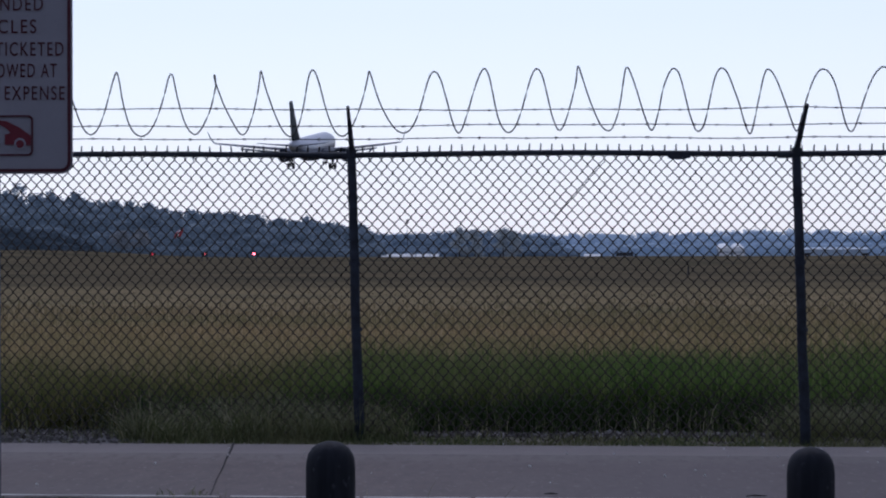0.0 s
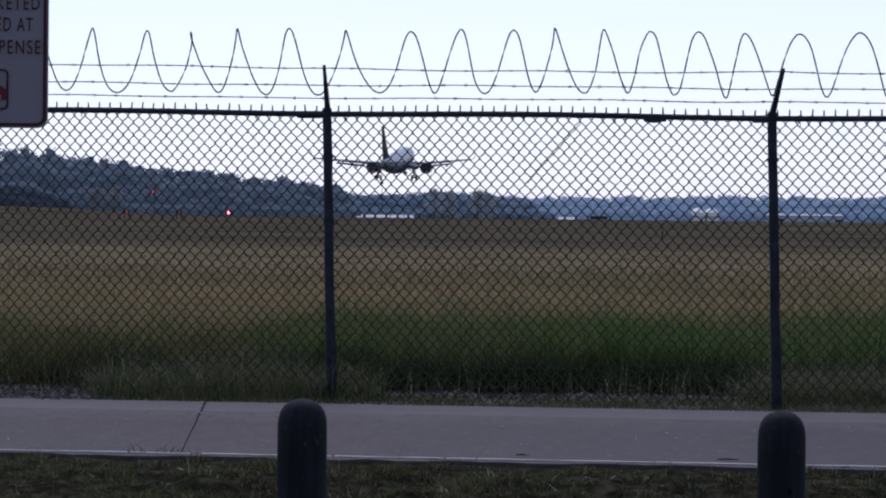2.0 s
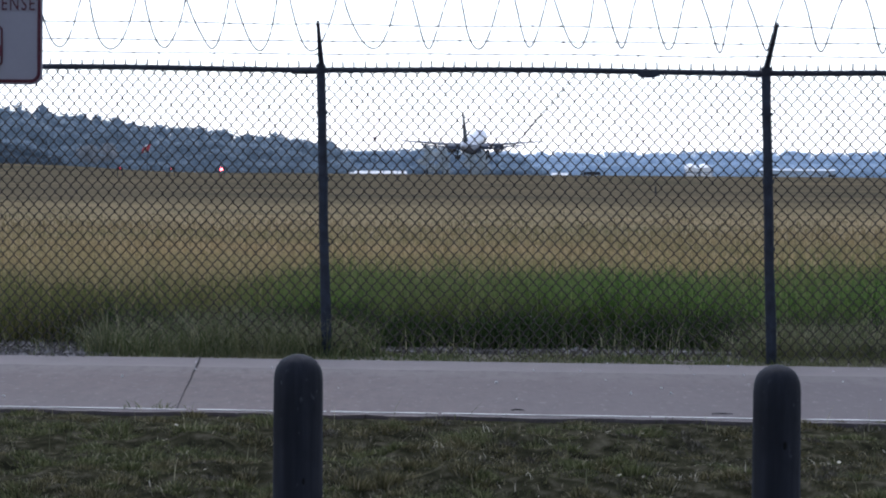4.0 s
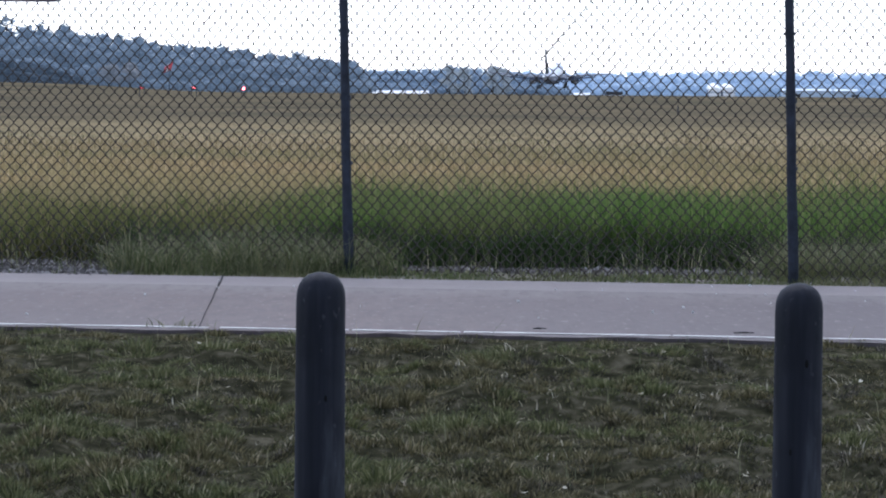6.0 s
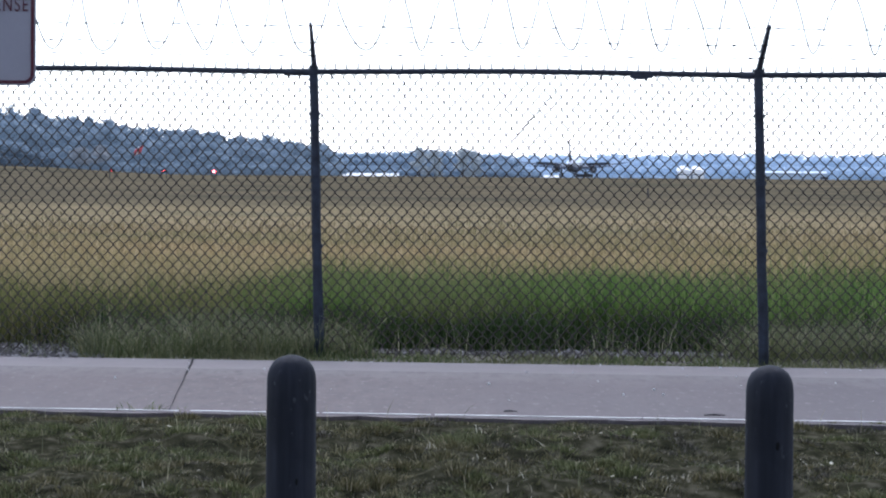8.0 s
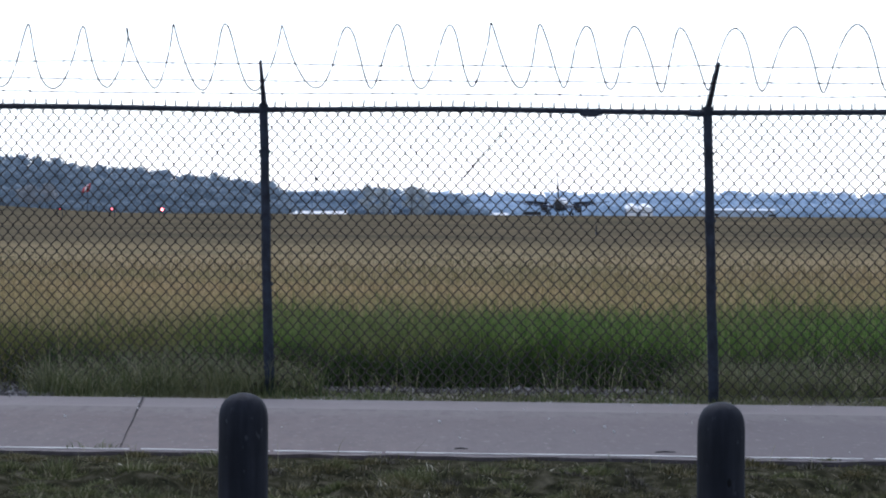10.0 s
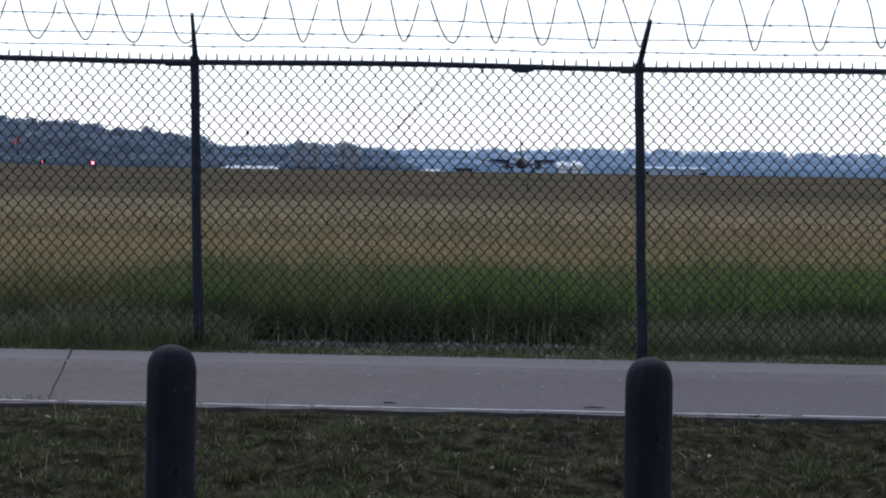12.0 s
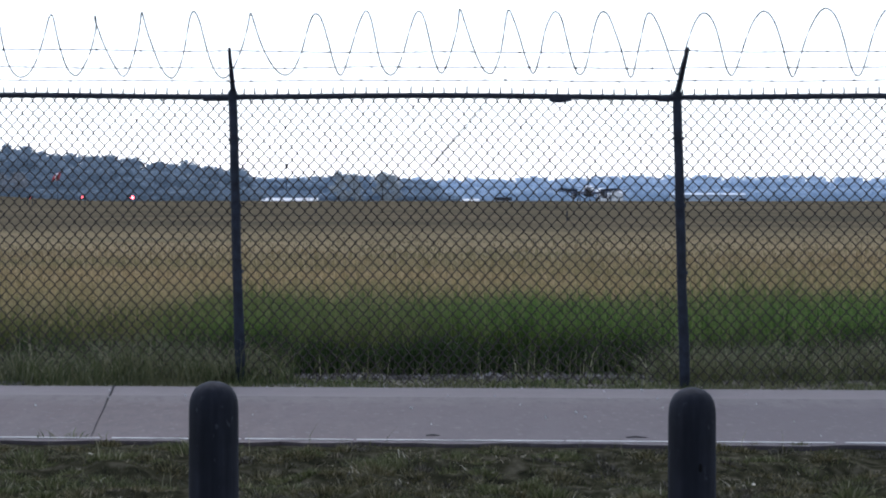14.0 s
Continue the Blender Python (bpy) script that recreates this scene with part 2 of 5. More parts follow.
GREEN_TUFT = island_leaf("green_tuft_blades", [(0.0, (0.034, 0.042, 0.016)), (0.5, (0.098, 0.108, 0.044)), (0.9, (0.175, 0.175, 0.085)), (1.0, (0.36, 0.33, 0.21))], translucent=0.3)
OLIVE_TUFT = island_leaf("withered_tuft_blades", [(0.0, (0.033, 0.031, 0.015)), (0.5, (0.110, 0.101, 0.048)), (0.9, (0.198, 0.173, 0.092)), (1.0, (0.386, 0.331, 0.221))], translucent=0.25)
THATCH = island_leaf("dead_thatch", [(0.0, (0.030, 0.027, 0.020)), (0.6, (0.090, 0.080, 0.060)), (1.0, (0.23, 0.20, 0.155))], translucent=0.1)
VERGE_BLADE = island_leaf("tall_verge_blades", [(0.0, (0.028, 0.052, 0.012)), (0.5, (0.092, 0.162, 0.034)), (0.88, (0.160, 0.235, 0.062)), (1.0, (0.300, 0.320, 0.130))],
                          patch=0.45, patch_cols=[(0.0, (0.068, 0.090, 0.027)), (0.6, (0.149, 0.168, 0.057)), (1.0, (0.235, 0.230, 0.104))], translucent=0.35)
OLIVE_BLADE = island_leaf("olive_verge_blades", [(0.0, (0.054, 0.064, 0.020)), (0.5, (0.130, 0.135, 0.043)), (0.85, (0.200, 0.188, 0.070)), (1.0, (0.337, 0.270, 0.142))], translucent=0.35)
WEED_BLADE = island_leaf("fence_foot_weeds", [(0.0, (0.050, 0.070, 0.026)), (0.6, (0.125, 0.150, 0.058)), (1.0, (0.25, 0.24, 0.125))], patch=0.8, patch_cols=[(0.0, (0.085, 0.092, 0.042)), (1.0, (0.21, 0.205, 0.105))])
DRY_BLADE = island_leaf("dry_field_blades", [(0.0, (0.178, 0.134, 0.063)), (0.5, (0.356, 0.268, 0.133)), (1.0, (0.535, 0.408, 0.228))],
                        patch=0.12, patch_cols=[(0.0, (0.153, 0.147, 0.063)), (0.6, (0.268, 0.230, 0.108)), (1.0, (0.420, 0.345, 0.178))])
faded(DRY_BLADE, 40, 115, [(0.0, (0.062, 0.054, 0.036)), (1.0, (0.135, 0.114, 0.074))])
# dark green carries the shade at the foot of the tall grass
SHADED_WEED = island_leaf("shade_dark_weeds", [(0.0, (0.021, 0.039, 0.011)), (0.6, (0.048, 0.080, 0.022)), (1.0, (0.090, 0.131, 0.043))], translucent=0.1)
PALE_WEED = island_leaf("grey_green_weeds", [(0.0, (0.084, 0.094, 0.048)), (0.6, (0.204, 0.206, 0.118)), (1.0, (0.432, 0.396, 0.252))])
STRAW = island_leaf("dead_straw", [(0.0, (0.28, 0.24, 0.16)), (1.0, (0.66, 0.61, 0.49))])
# far leaves: colours blued and made to glow, imitating haze
HAZED_WOODS_LEAF = island_leaf("hazed_woodland_leaves", [(0.0, (0.13, 0.165, 0.205)), (0.6, (0.17, 0.21, 0.255)), (1.0, (0.22, 0.25, 0.275))], 0.9, translucent=0.5, haze_glow=(0.047, 0.063, 0.082))
HAZED_TREE_LEAF = island_leaf("hazed_tree_leaves", [(0.0, (0.24, 0.27, 0.29)), (1.0, (0.42, 0.44, 0.44))], 0.9, translucent=0.5, haze_glow=(0.05, 0.06, 0.07))
HAZED_BROWN_LEAF = island_leaf("hazed_brownish_leaves", [(0.0, (0.17, 0.18, 0.19)), (1.0, (0.25, 0.24, 0.235))], 0.9, translucent=0.5, haze_glow=(0.045, 0.055, 0.068))
HAZED_THICKET_LEAF = island_leaf("hazed_dark_thicket_leaves", [(0.0, (0.06, 0.08, 0.105)), (1.0, (0.12, 0.145, 0.17))], 0.9, translucent=0.4, haze_glow=(0.018, 0.025, 0.034))
HAZED_MID_LEAF = island_leaf("hazed_middle_leaves", [(0.0, (0.21, 0.27, 0.34)), (1.0, (0.29, 0.35, 0.41))], 0.9, translucent=0.5, haze_glow=(0.03, 0.042, 0.058))
HAZED_FAR_LEAF = island_leaf("hazed_distant_leaves", [(0.0, (0.36, 0.42, 0.50)), (1.0, (0.42, 0.48, 0.56))], 0.95, translucent=0.5, haze_glow=(0.085, 0.118, 0.160))
GRAVEL = island_leaf("grey_gravel_stones", [(0.0, (0.06, 0.054, 0.050)), (0.7, (0.14, 0.127, 0.120)), (1.0, (0.30, 0.28, 0.27))], 0.9, translucent=0.0)
STONE = plain("pale_roadside_stone", (0.6, 0.59, 0.57), 0.85, scale=30, vary=0.25)


def lamp_glow(name, col, power):
    m, nt, b = shader(name, 0.3)
    b.inputs["Base Color"].default_value = (*col, 1)
    b.inputs["Emission Color"].default_value = (*col, 1)
    b.inputs["Emission Strength"].default_value = power
    return m


RED_LAMP = lamp_glow("red_lamp_lens", (1.0, 0.10, 0.11), 9.0)
SOFT_LAMP = lamp_glow("soft_red_lamp_lens", (1.0, 0.12, 0.13), 2.4)
DIM_LAMP = lamp_glow("dim_red_lamp_lens", (1.0, 0.06, 0.08), 0.4)


# ---- building helpers ----
def part(name, bm, material, parent=None, label="", smooth=False):
    me = bpy.data.meshes.new(name)
    bmesh.ops.recalc_face_normals(bm, faces=bm.faces)
    bm.to_mesh(me)
    bm.free()
    return mesh_part(name, me, material, parent, label, smooth)


def mesh_part(name, me, material, parent=None, label="", smooth=False):
    me.materials.append(material)
    if smooth:
        me.polygons.foreach_set("use_smooth", [True] * len(me.polygons))
    ob = new(name, me)
    ob.parent = parent
    if label:
        tagged(ob, label)
    return ob


def base(name, x, y, z, label, category, group="", kind="", rz=0):
    ob = new(name)
    ob.matrix_basis = pose(x, y, z, 0, 0, rz)
    return tagged(ob, label, category, group, kind)


def add_box(bm, x0, y0, z0, x1, y1, z1, bevel=0.0):
    r = bmesh.ops.create_cube(bm, size=1.0)["verts"]
    for v in r:
        v.co = Vector(((x0 + x1) / 2 + v.co.x * (x1 - x0), (y0 + y1) / 2 + v.co.y * (y1 - y0), (z0 + z1) / 2 + v.co.z * (z1 - z0)))
    if bevel:
        bmesh.ops.bevel(bm, geom=list({e for v in r for e in v.link_edges}), offset=bevel, segments=2, affect="EDGES")
    return bm


def loft(bm, rings, caps=True, closed=True):
    """Joins rings of points, all of one length, into a skin."""
    vs = [[bm.verts.new(p) for p in ring] for ring in rings]
    n = len(vs[0])
    for a, b in zip(vs, vs[1:]):
        for i in range(n if closed else n - 1):
            j = (i + 1) % n
            bm.faces.new((a[i], a[j], b[j], b[i]))
    if caps and closed:
        bm.faces.new(vs[0][::-1])
        bm.faces.new(vs[-1])
    return bm


def tube(bm, points, radii, sides=8):
    """A round bar along a line of points."""
    points = [Vector(p) for p in points]
    if isinstance(radii, (int, float)):
        radii = [radii] * len(points)
    rings = []
    for i, p in enumerate(points):
        d = (points[min(i + 1, len(points) - 1)] - points[max(i - 1, 0)]).normalized()
        up = Vector((0, 0, 1)) if abs(d.z) < 0.9 else Vector((1, 0, 0))
        u = d.cross(up).normalized()
        w = u.cross(d)
        rings.append([p + (u * math.cos(a) + w * math.sin(a)) * radii[i] for a in (2 * math.pi * k / sides for k in range(sides))])
    return loft(bm, rings)


def raw(name, verts, faces):
    me = bpy.data.meshes.new(name)
    me.from_pydata(verts, [], faces)
    me.update()
    return me


# ---- ground, road ----
def rise(y):
    """The land falls a little at the lawn and climbs slowly across the airfield."""
    if y < 15.3:
        t = min(1, max(0, (15.3 - y) / 5.0))
        return -0.02 - 0.185 * t
    if y < 300:
        return -0.02 + 0.02 * min(1, max(0, (y - 20.5) / 3))
    t = min(1, (y - 300) / 550)
    return 1.33 * t * t * (3 - 2 * t)


def bank(x, y):
    """A low grassy bank before the western woods."""
    u, v = min(1, max(0, (-62 - x) / 50)), min(1, max(0, (y - 600) / 200))
    return 2.1 * u * u * (3 - 2 * u) * v * v * (3 - 2 * v)


def lawn_z(x, y):
    """Tussocks and hollows of the rough lawn, with a worn lip of soil across its middle."""
    if not 9 < y < 15.2 or abs(x) > 10:
        return rise(y) + bank(x, y)
    ease = min(1, (y - 9) * 2, (15.2 - y) * 2)
    lip = 12.75 + 0.25 * noise.noise((x * 0.8, 2.0, 4.0)) + 0.06 * noise.noise((x * 4, 6.0, 4.0))
    step = min(1, max(0, (y - lip) / 0.07)) * min(1, max(0, (x + 0.5) / 0.4)) * min(1, max(0, (13.9 - y) / 1.0))
    return rise(y) + ease * (0.03 * noise.noise((x * 0.9, y * 0.9, 0.3)) + 0.065 * noise.noise((x * 2.4, y * 2.4, 5)) + 0.05 * noise.noise((x * 5, y * 5, 9)) + 0.035 * step)


def build_ground():
    ys = [-400, -60, -10, 0, 4, 8] + [9 + 0.05 * i for i in range(127)] + [15.4 + 0.5 * i for i in range(16)] + [24, 30, 50, 100, 200, 300] + [300 + 50 * i for i in range(1, 23)] + [2000, 3000, 4900]
    xs = [-4000, -1000, -300, -160, -130, -112, -100, -90, -80, -70, -60, -20] + [-8, -6, -4] + [-3 + 0.05 * i for i in range(141)] + [5, 7, 9.5] + [20, 60, 300, 1000, 4000]
    verts = []
    for y in ys:
        for x in xs:
            verts.append((x, y, lawn_z(x, y)))
    n = len(xs)
    faces = [(j * n + i, j * n + i + 1, (j + 1) * n + i + 1, (j + 1) * n + i) for j in range(len(ys) - 1) for i in range(n - 1)]
    ob = mesh_part("ground", raw("ground", verts, faces), GROUND, smooth=True)
    return tagged(ob, "grassy airfield ground with lawn, green verge and dry field", "ground", kind="structure")


ROAD_SLOPE = -0.122          # the road runs a little towards the camera on its far right


def road_strip(name, material, y0, y1, z, thick, x0=-40, x1=40, step=0.5, parent=None, wob=0.0, far_wob=None):
    bm = bmesh.new()
    rng = random.Random(name)
    rings = []
    for i in range(int((x1 - x0) / step) + 1):
        x = x0 + i * step
        a, b = y0 + ROAD_SLOPE * x + rng.uniform(-wob, wob), y1 + ROAD_SLOPE * x + rng.uniform(-wob, wob) * (1 if far_wob is None else far_wob)
        rings.append([(x, a, z), (x, b, z), (x, b, z - thick), (x, a, z - thick)])
    loft(bm, rings)
    return part(name, bm, material, parent)


def build_sky_blocker():
    """A plain unseen wall added behind the camera to keep sky light off the foreground."""
    bm = bmesh.new()
    add_box(bm, -45, -8.5, -0.4, 45, -8.0, 11, 0.05)
    return tagged(part("rear_sky_blocker", bm, BLUE_WALL), "unseen plain blue-grey wall added to block sky light", "wall", kind="structure")


def build_road():
    road = base("road", 0, 0, 0, "grey asphalt perimeter road with a worn white edge line", "road", kind="structure")
    road_strip("asphalt", ASPHALT, 15.54, 19.20, 0.0, 0.10, step=0.14, parent=road, wob=0.06, far_wob=0)
    road_strip("concrete_margin", CONCRETE, 19.20, 20.15, 0.0, 0.10, parent=road)
    rng = random.Random(9)
    x = -12.0
    while x < 12:                                   # worn edge line, in lengths
        ln = rng.uniform(0.5, 1.6)
        road_strip("edge_line", LINE_PAINT, 15.672, 15.71, 0.005, 0.004, x, x + ln, ln / 4, road, 0.012)
        x += ln + rng.choice((0.01, 0.02, 0.03, 0.06))
    bm = bmesh.new()
    rings = []
    for i in range(26):
        t = i / 25
        y = 20.3 - 4.45 * t
        xx = -1.41 + 0.184 * t + 0.002 * math.sin(i * 0.6) + rng.uniform(-0.001, 0.001)
        w = 0.0042 * max(0.2, 1.25 - 1.5 * t) + rng.uniform(0, 0.0015)
        rings.append([(xx - w, y, 0.008), (xx + w, y, 0.008), (xx + w, y, 0.003), (xx - w, y, 0.003)])
    loft(bm, rings)
    part("tar_joint", bm, TAR, road, "dark tar-filled joint across the asphalt")
    return road


# ---- fence ----
FENCE_Y, FENCE_FALL = 20.78, -0.172


def on_fence(x, off=0.0):
    """The fence's line in plan; off: towards the camera."""
    return FENCE_Y + FENCE_FALL * x - off


POST_TOPS = [-3.63, -0.639, 2.351, 5.34]
LEAN = 0.055


def rail_z(x):
    return 1.947 - 0.0055 * (x + 0.639) + 0.006 * math.sin(x * 2.1)


def build_fence():
    fence = base("chain_link_fence", 0, 0, 0, "dark steel chain-link fence topped with barbed wire and a coil", "fence")
    for x in POST_TOPS:
        bm = bmesh.new()
        y = on_fence(x)
        top = rail_z(x)
        rngp = random.Random(int(x * 10))
        pts = [(x + LEAN * (1 - k / 8) + rngp.uniform(-0.003, 0.003), y, -0.15 + (top + 0.16) * k / 8) for k in range(9)]
        tube(bm, pts, [0.036] * 3 + [0.033] * 3 + [0.0315] * 3, 14)
        post = part("post", bm, FENCE_STEEL, fence, smooth=True)
        bm = bmesh.new()
        tube(bm, [(x, y, top - 0.02), (x, y, top + 0.035), (x, y, top + 0.05)], [0.035, 0.034, 0.018], 14)
        part("post_cap", bm, FENCE_STEEL, post, "dark cast steel post cap")
        bm = bmesh.new()
        ax = -0.018 if x < 0 else 0.036
        rings = []
        for k in range(6):
            t = k / 5
            w, d = 0.019 - 0.009 * t, 0.012 - 0.004 * t
            cx, cy, cz = x + ax * t + (0.004 if x < 0 else 0), y - 0.3 * t, top + 0.03 + 0.285 * t
            rings.append([(cx - w, cy - d, cz - d), (cx + w, cy - d, cz - d), (cx + w, cy + d, cz + d), (cx - w, cy + d, cz + d)])
        loft(bm, rings)
        part("extension_arm", bm, FENCE_STEEL, post, "angled arm carrying the barbed wires")
        for h in (0.25, 0.75, 1.2, 1.65):
            bm = bmesh.new()
            tx = x + LEAN * (1 - h / top)
            tube(bm, [(tx, y, h - 0.012), (tx, y, h + 0.012)], 0.0395, 12)
            part("tension_band", bm, FENCE_STEEL, post)
    bm = bmesh.new()
    tube(bm, [(x, on_fence(x), rail_z(x)) for x in (-6 + 0.3 * i for i in range(45))], 0.0205, 10)
    part("top_rail", bm, FENCE_STEEL, fence, smooth=True)
    for x, ln in ((-0.75, 0.18), (2.28, 0.10), (5.2, 0.18)):
        bm = bmesh.new()
        tube(bm, [(x - ln / 2, on_fence(x - ln / 2), rail_z(x) - 0.004), (x + ln / 2, on_fence(x + ln / 2), rail_z(x) - 0.004)], 0.0255, 12)
        part("rail_sleeve", bm, FENCE_STEEL, fence)
    # torn strip hanging under the rail
    bm = bmesh.new()
    rings = []
    for k in range(9):
        t = k / 8
        xx = 1.50 + 0.15 * t
        dz = 0.010 * math.sin(math.pi * min(1, t * 1.15)) ** 0.5 + 0.012
        rings.append([(xx, on_fence(xx) - 0.022, rail_z(xx)), (xx, on_fence(xx) - 0.022, rail_z(xx) - 0.02 - dz), (xx, on_fence(xx) - 0.016, rail_z(xx) - 0.02 - dz), (xx, on_fence(xx) - 0.016, rail_z(xx))])
    loft(bm, rings)
    part("torn_tie", bm, FENCE_STEEL, fence, "torn dark strip hanging under the rail")
    for x in [-5.4 + 0.61 * i for i in range(19)]:
        bm = bmesh.new()
        pts = [(x + 0.004 * math.sin(a), on_fence(x) + 0.026 * math.sin(a), rail_z(x) + 0.026 * math.cos(a) - 0.004) for a in (2 * math.pi * k / 10 for k in range(11))]
        pts.append((x + 0.004, on_fence(x) - 0.01, rail_z(x) - 0.05))
        tube(bm, pts, 0.003, 5)
        part("wire_tie", bm, FENCE_STEEL, fence)
    # woven mesh, bay by bay: each wire zigzags and hooks its neighbour
    W, Hh, R = 0.03785, 0.0438, 0.0058
    for b, (xa, xb) in enumerate(zip(POST_TOPS, POST_TOPS[1:])):
        verts, faces = [], []
        k0, k1 = math.ceil(xa / W), math.floor(xb / W)
        rng = random.Random(b + 3)
        for k in range(k0, k1 + 1):
            x = k * W
            zt = rail_z(x) + 0.008
            rows_n = 46
            off = len(verts)
            for r in range(rows_n + 1):
                z = zt - r * Hh
                s = 1 if (r + k) % 2 else -1
                if r == 0:
                    s *= 0.86
                px = x + s * (W / 2 + 0.0008) + LEAN * (1 - z / 1.95) + 0.0015 * math.sin(z * 9 + k * 0.7)
                py = on_fence(px) + 0.034 + 0.0022 * s + 0.004 * math.sin(x * 3 + z * 2.2)
                for half in (0.0042, -0.0042):
                    for dx, dy in ((R, 0), (0, R), (-R, 0), (0, -R)):
                        verts.append((px + dx, py + dy, z + half))
            for r in range(2 * rows_n + 1):
                a = off + r * 4
                for i in range(4):
                    j = (i + 1) % 4
                    faces.append((a + i, a + j, a + 4 + j, a + 4 + i))
        me = raw("mesh_panel", verts, faces)
        ob = mesh_part("mesh_panel", me, MESH_WIRE, fence, "diamond woven chain-link wire panel")
        tagged(ob, kind="stuff")
    bm = bmesh.new()
    tube(bm, [(1.09 - 0.036 * i, on_fence(1.09 - 0.036 * i) + 0.045, rail_z(1.0) - 0.05 - 0.041 * i + 0.003 * math.sin(i)) for i in range(11)], 0.0032, 5)
    part("loose_wire", bm, WIRE, fence, "loose straight wire caught in the mesh")
    # twisted wire ends standing over the rail
    verts, faces = [], []
    rng = random.Random(12)
    for k in range(-66, 74):
        x = k * 2 * W - W * 0.86
        y, z = on_fence(x) + 0.03, rail_z(x) + 0.005
        h = rng.uniform(0.050, 0.062)
        q = rng.uniform(-0.006, 0.006)
        o = len(verts)
        for zz, xx, r in ((z, x, 0.0056), (z + h * 0.6, x + q * 0.5, 0.0054), (z + h, x + q, 0.0042)):
            verts += [(xx + r, y, zz), (xx, y + r, zz), (xx - r, y, zz), (xx, y - r, zz)]
        for s in (0, 4):
            faces += [(o + s + i, o + s + (i + 1) % 4, o + s + 4 + (i + 1) % 4, o + s + 4 + i) for i in range(4)]
        faces.append((o + 8, o + 9, o + 10, o + 11))
    tagged(mesh_part("selvage", raw("selvage", verts, faces), WIRE, fence), kind="stuff")
    # barbed wires
    for off, up in ((0.295, 0.300), (0.19, 0.190), (0.11, 0.107)):
        rng = random.Random(int(up * 1000))
        ph = rng.uniform(0, 6)

        def wire(x):
            t = (x + 0.639) / 2.99 % 1.0
            sag = 4 * t * (1 - t) * ((0.022 if x > -0.639 else 0.0) if up > 0.25 else 0.006 if up > 0.15 else 0.008)
            return Vector((x, on_fence(x, off), rail_z(x) + up - sag + 0.003 * math.sin(x * 5 + ph)))
        bm = bmesh.new()
        tube(bm, [wire(-5 + 0.1 * i) for i in range(106)], 0.0036, 5)
        strand = part("barbed_wire", bm, WIRE, fence, "taut barbed wire strand")
        bm = bmesh.new()
        x = -5.0
        while x < 5.4:
            p = wire(x)
            for s in (-1, 1):
                a = rng.uniform(0.4, 1.2)
                tube(bm, [p + Vector((-0.008 * s, 0, -0.012 * math.sin(a))), p + Vector((0.008 * s, 0, 0.012 * math.sin(a)))], 0.0022, 4)
            tube(bm, [p - Vector((0.009, 0, 0)), p + Vector((0.009, 0, 0))], 0.0035, 5)
            x += rng.uniform(0.125, 0.2)
        tagged(part("barbing", bm, WIRE, strand), kind="stuff")
    # the loose coil: a wide spiral, its uneven turns spaced to fit the camera's view
    steps = [0.37, 0.36, 0.35, 0.37, 0.382, 0.405, 0.306, 0.328, 0.366, 0.405, 0.456, 0.342, 0.372, 0.28, 0.338, 0.318, 0.319, 0.319, 0.366, 0.397, 0.412, 0.444, 0.38, 0.36, 0.37, 0.35]
    steps = [0.967 * v for v in steps]
    kinked = {7: 0.05, 8: 0.03, 10: 0.048, 14: 0.045, 15: 0.036, 18: 0.028}      # peaks sharpened to fit the camera's view
    x = -1.868 - sum(steps[:6])
    rng = random.Random(5)
    pts = []
    bow = 0.0
    for i, s in enumerate(steps):
        rad = 0.215 + rng.uniform(-0.014, 0.014)
        skew = rng.uniform(-0.03, 0.004)
        pinch = kinked.get(i, 0.006)
        after = kinked.get(i + 1, 0.006)
        bow0, bow = bow, rng.choice((-0.022, -0.012, 0.0, 0.006, 0.016))
        cz = (0.336 if i < 8 else 0.350) + rng.uniform(-0.008, 0.008)
        nseg = 28
        for k in range(nseg):
            a = 2 * math.pi * k / nseg
            tight = (pinch if k < nseg / 2 else after) * (0.5 + 0.5 * math.cos(a))
            xx = x + s * k / nseg + skew * math.sin(a * 0.5) ** 2 * math.sin(a) - tight * math.sin(a) + (bow0 + (bow - bow0) * k / nseg) * (math.cos(a) - 1)
            xx += 0.004 * noise.noise((i * 3.1 + k * 0.35, 7.0, 2.0))
            pts.append((xx, on_fence(xx, 0.2) - rad * math.sin(a), rail_z(xx) + cz + rad * math.cos(a) + 0.004 * noise.noise((i * 2.3 + k * 0.3, 1.0, 9.0))))
        x += s
    # ease the joins between turns
    arr = np.array(pts)
    ker = np.array([1, 2, 1]) / 4
    sm = np.stack([np.convolve(arr[:, c], ker, "valid") for c in range(3)], 1)
    bm = bmesh.new()
    tube(bm, [tuple(p) for p in sm], 0.0054, 5)
    part("wire_coil", bm, WIRE, fence, "loose spiral coil of security wire", smooth=True)
    return fence


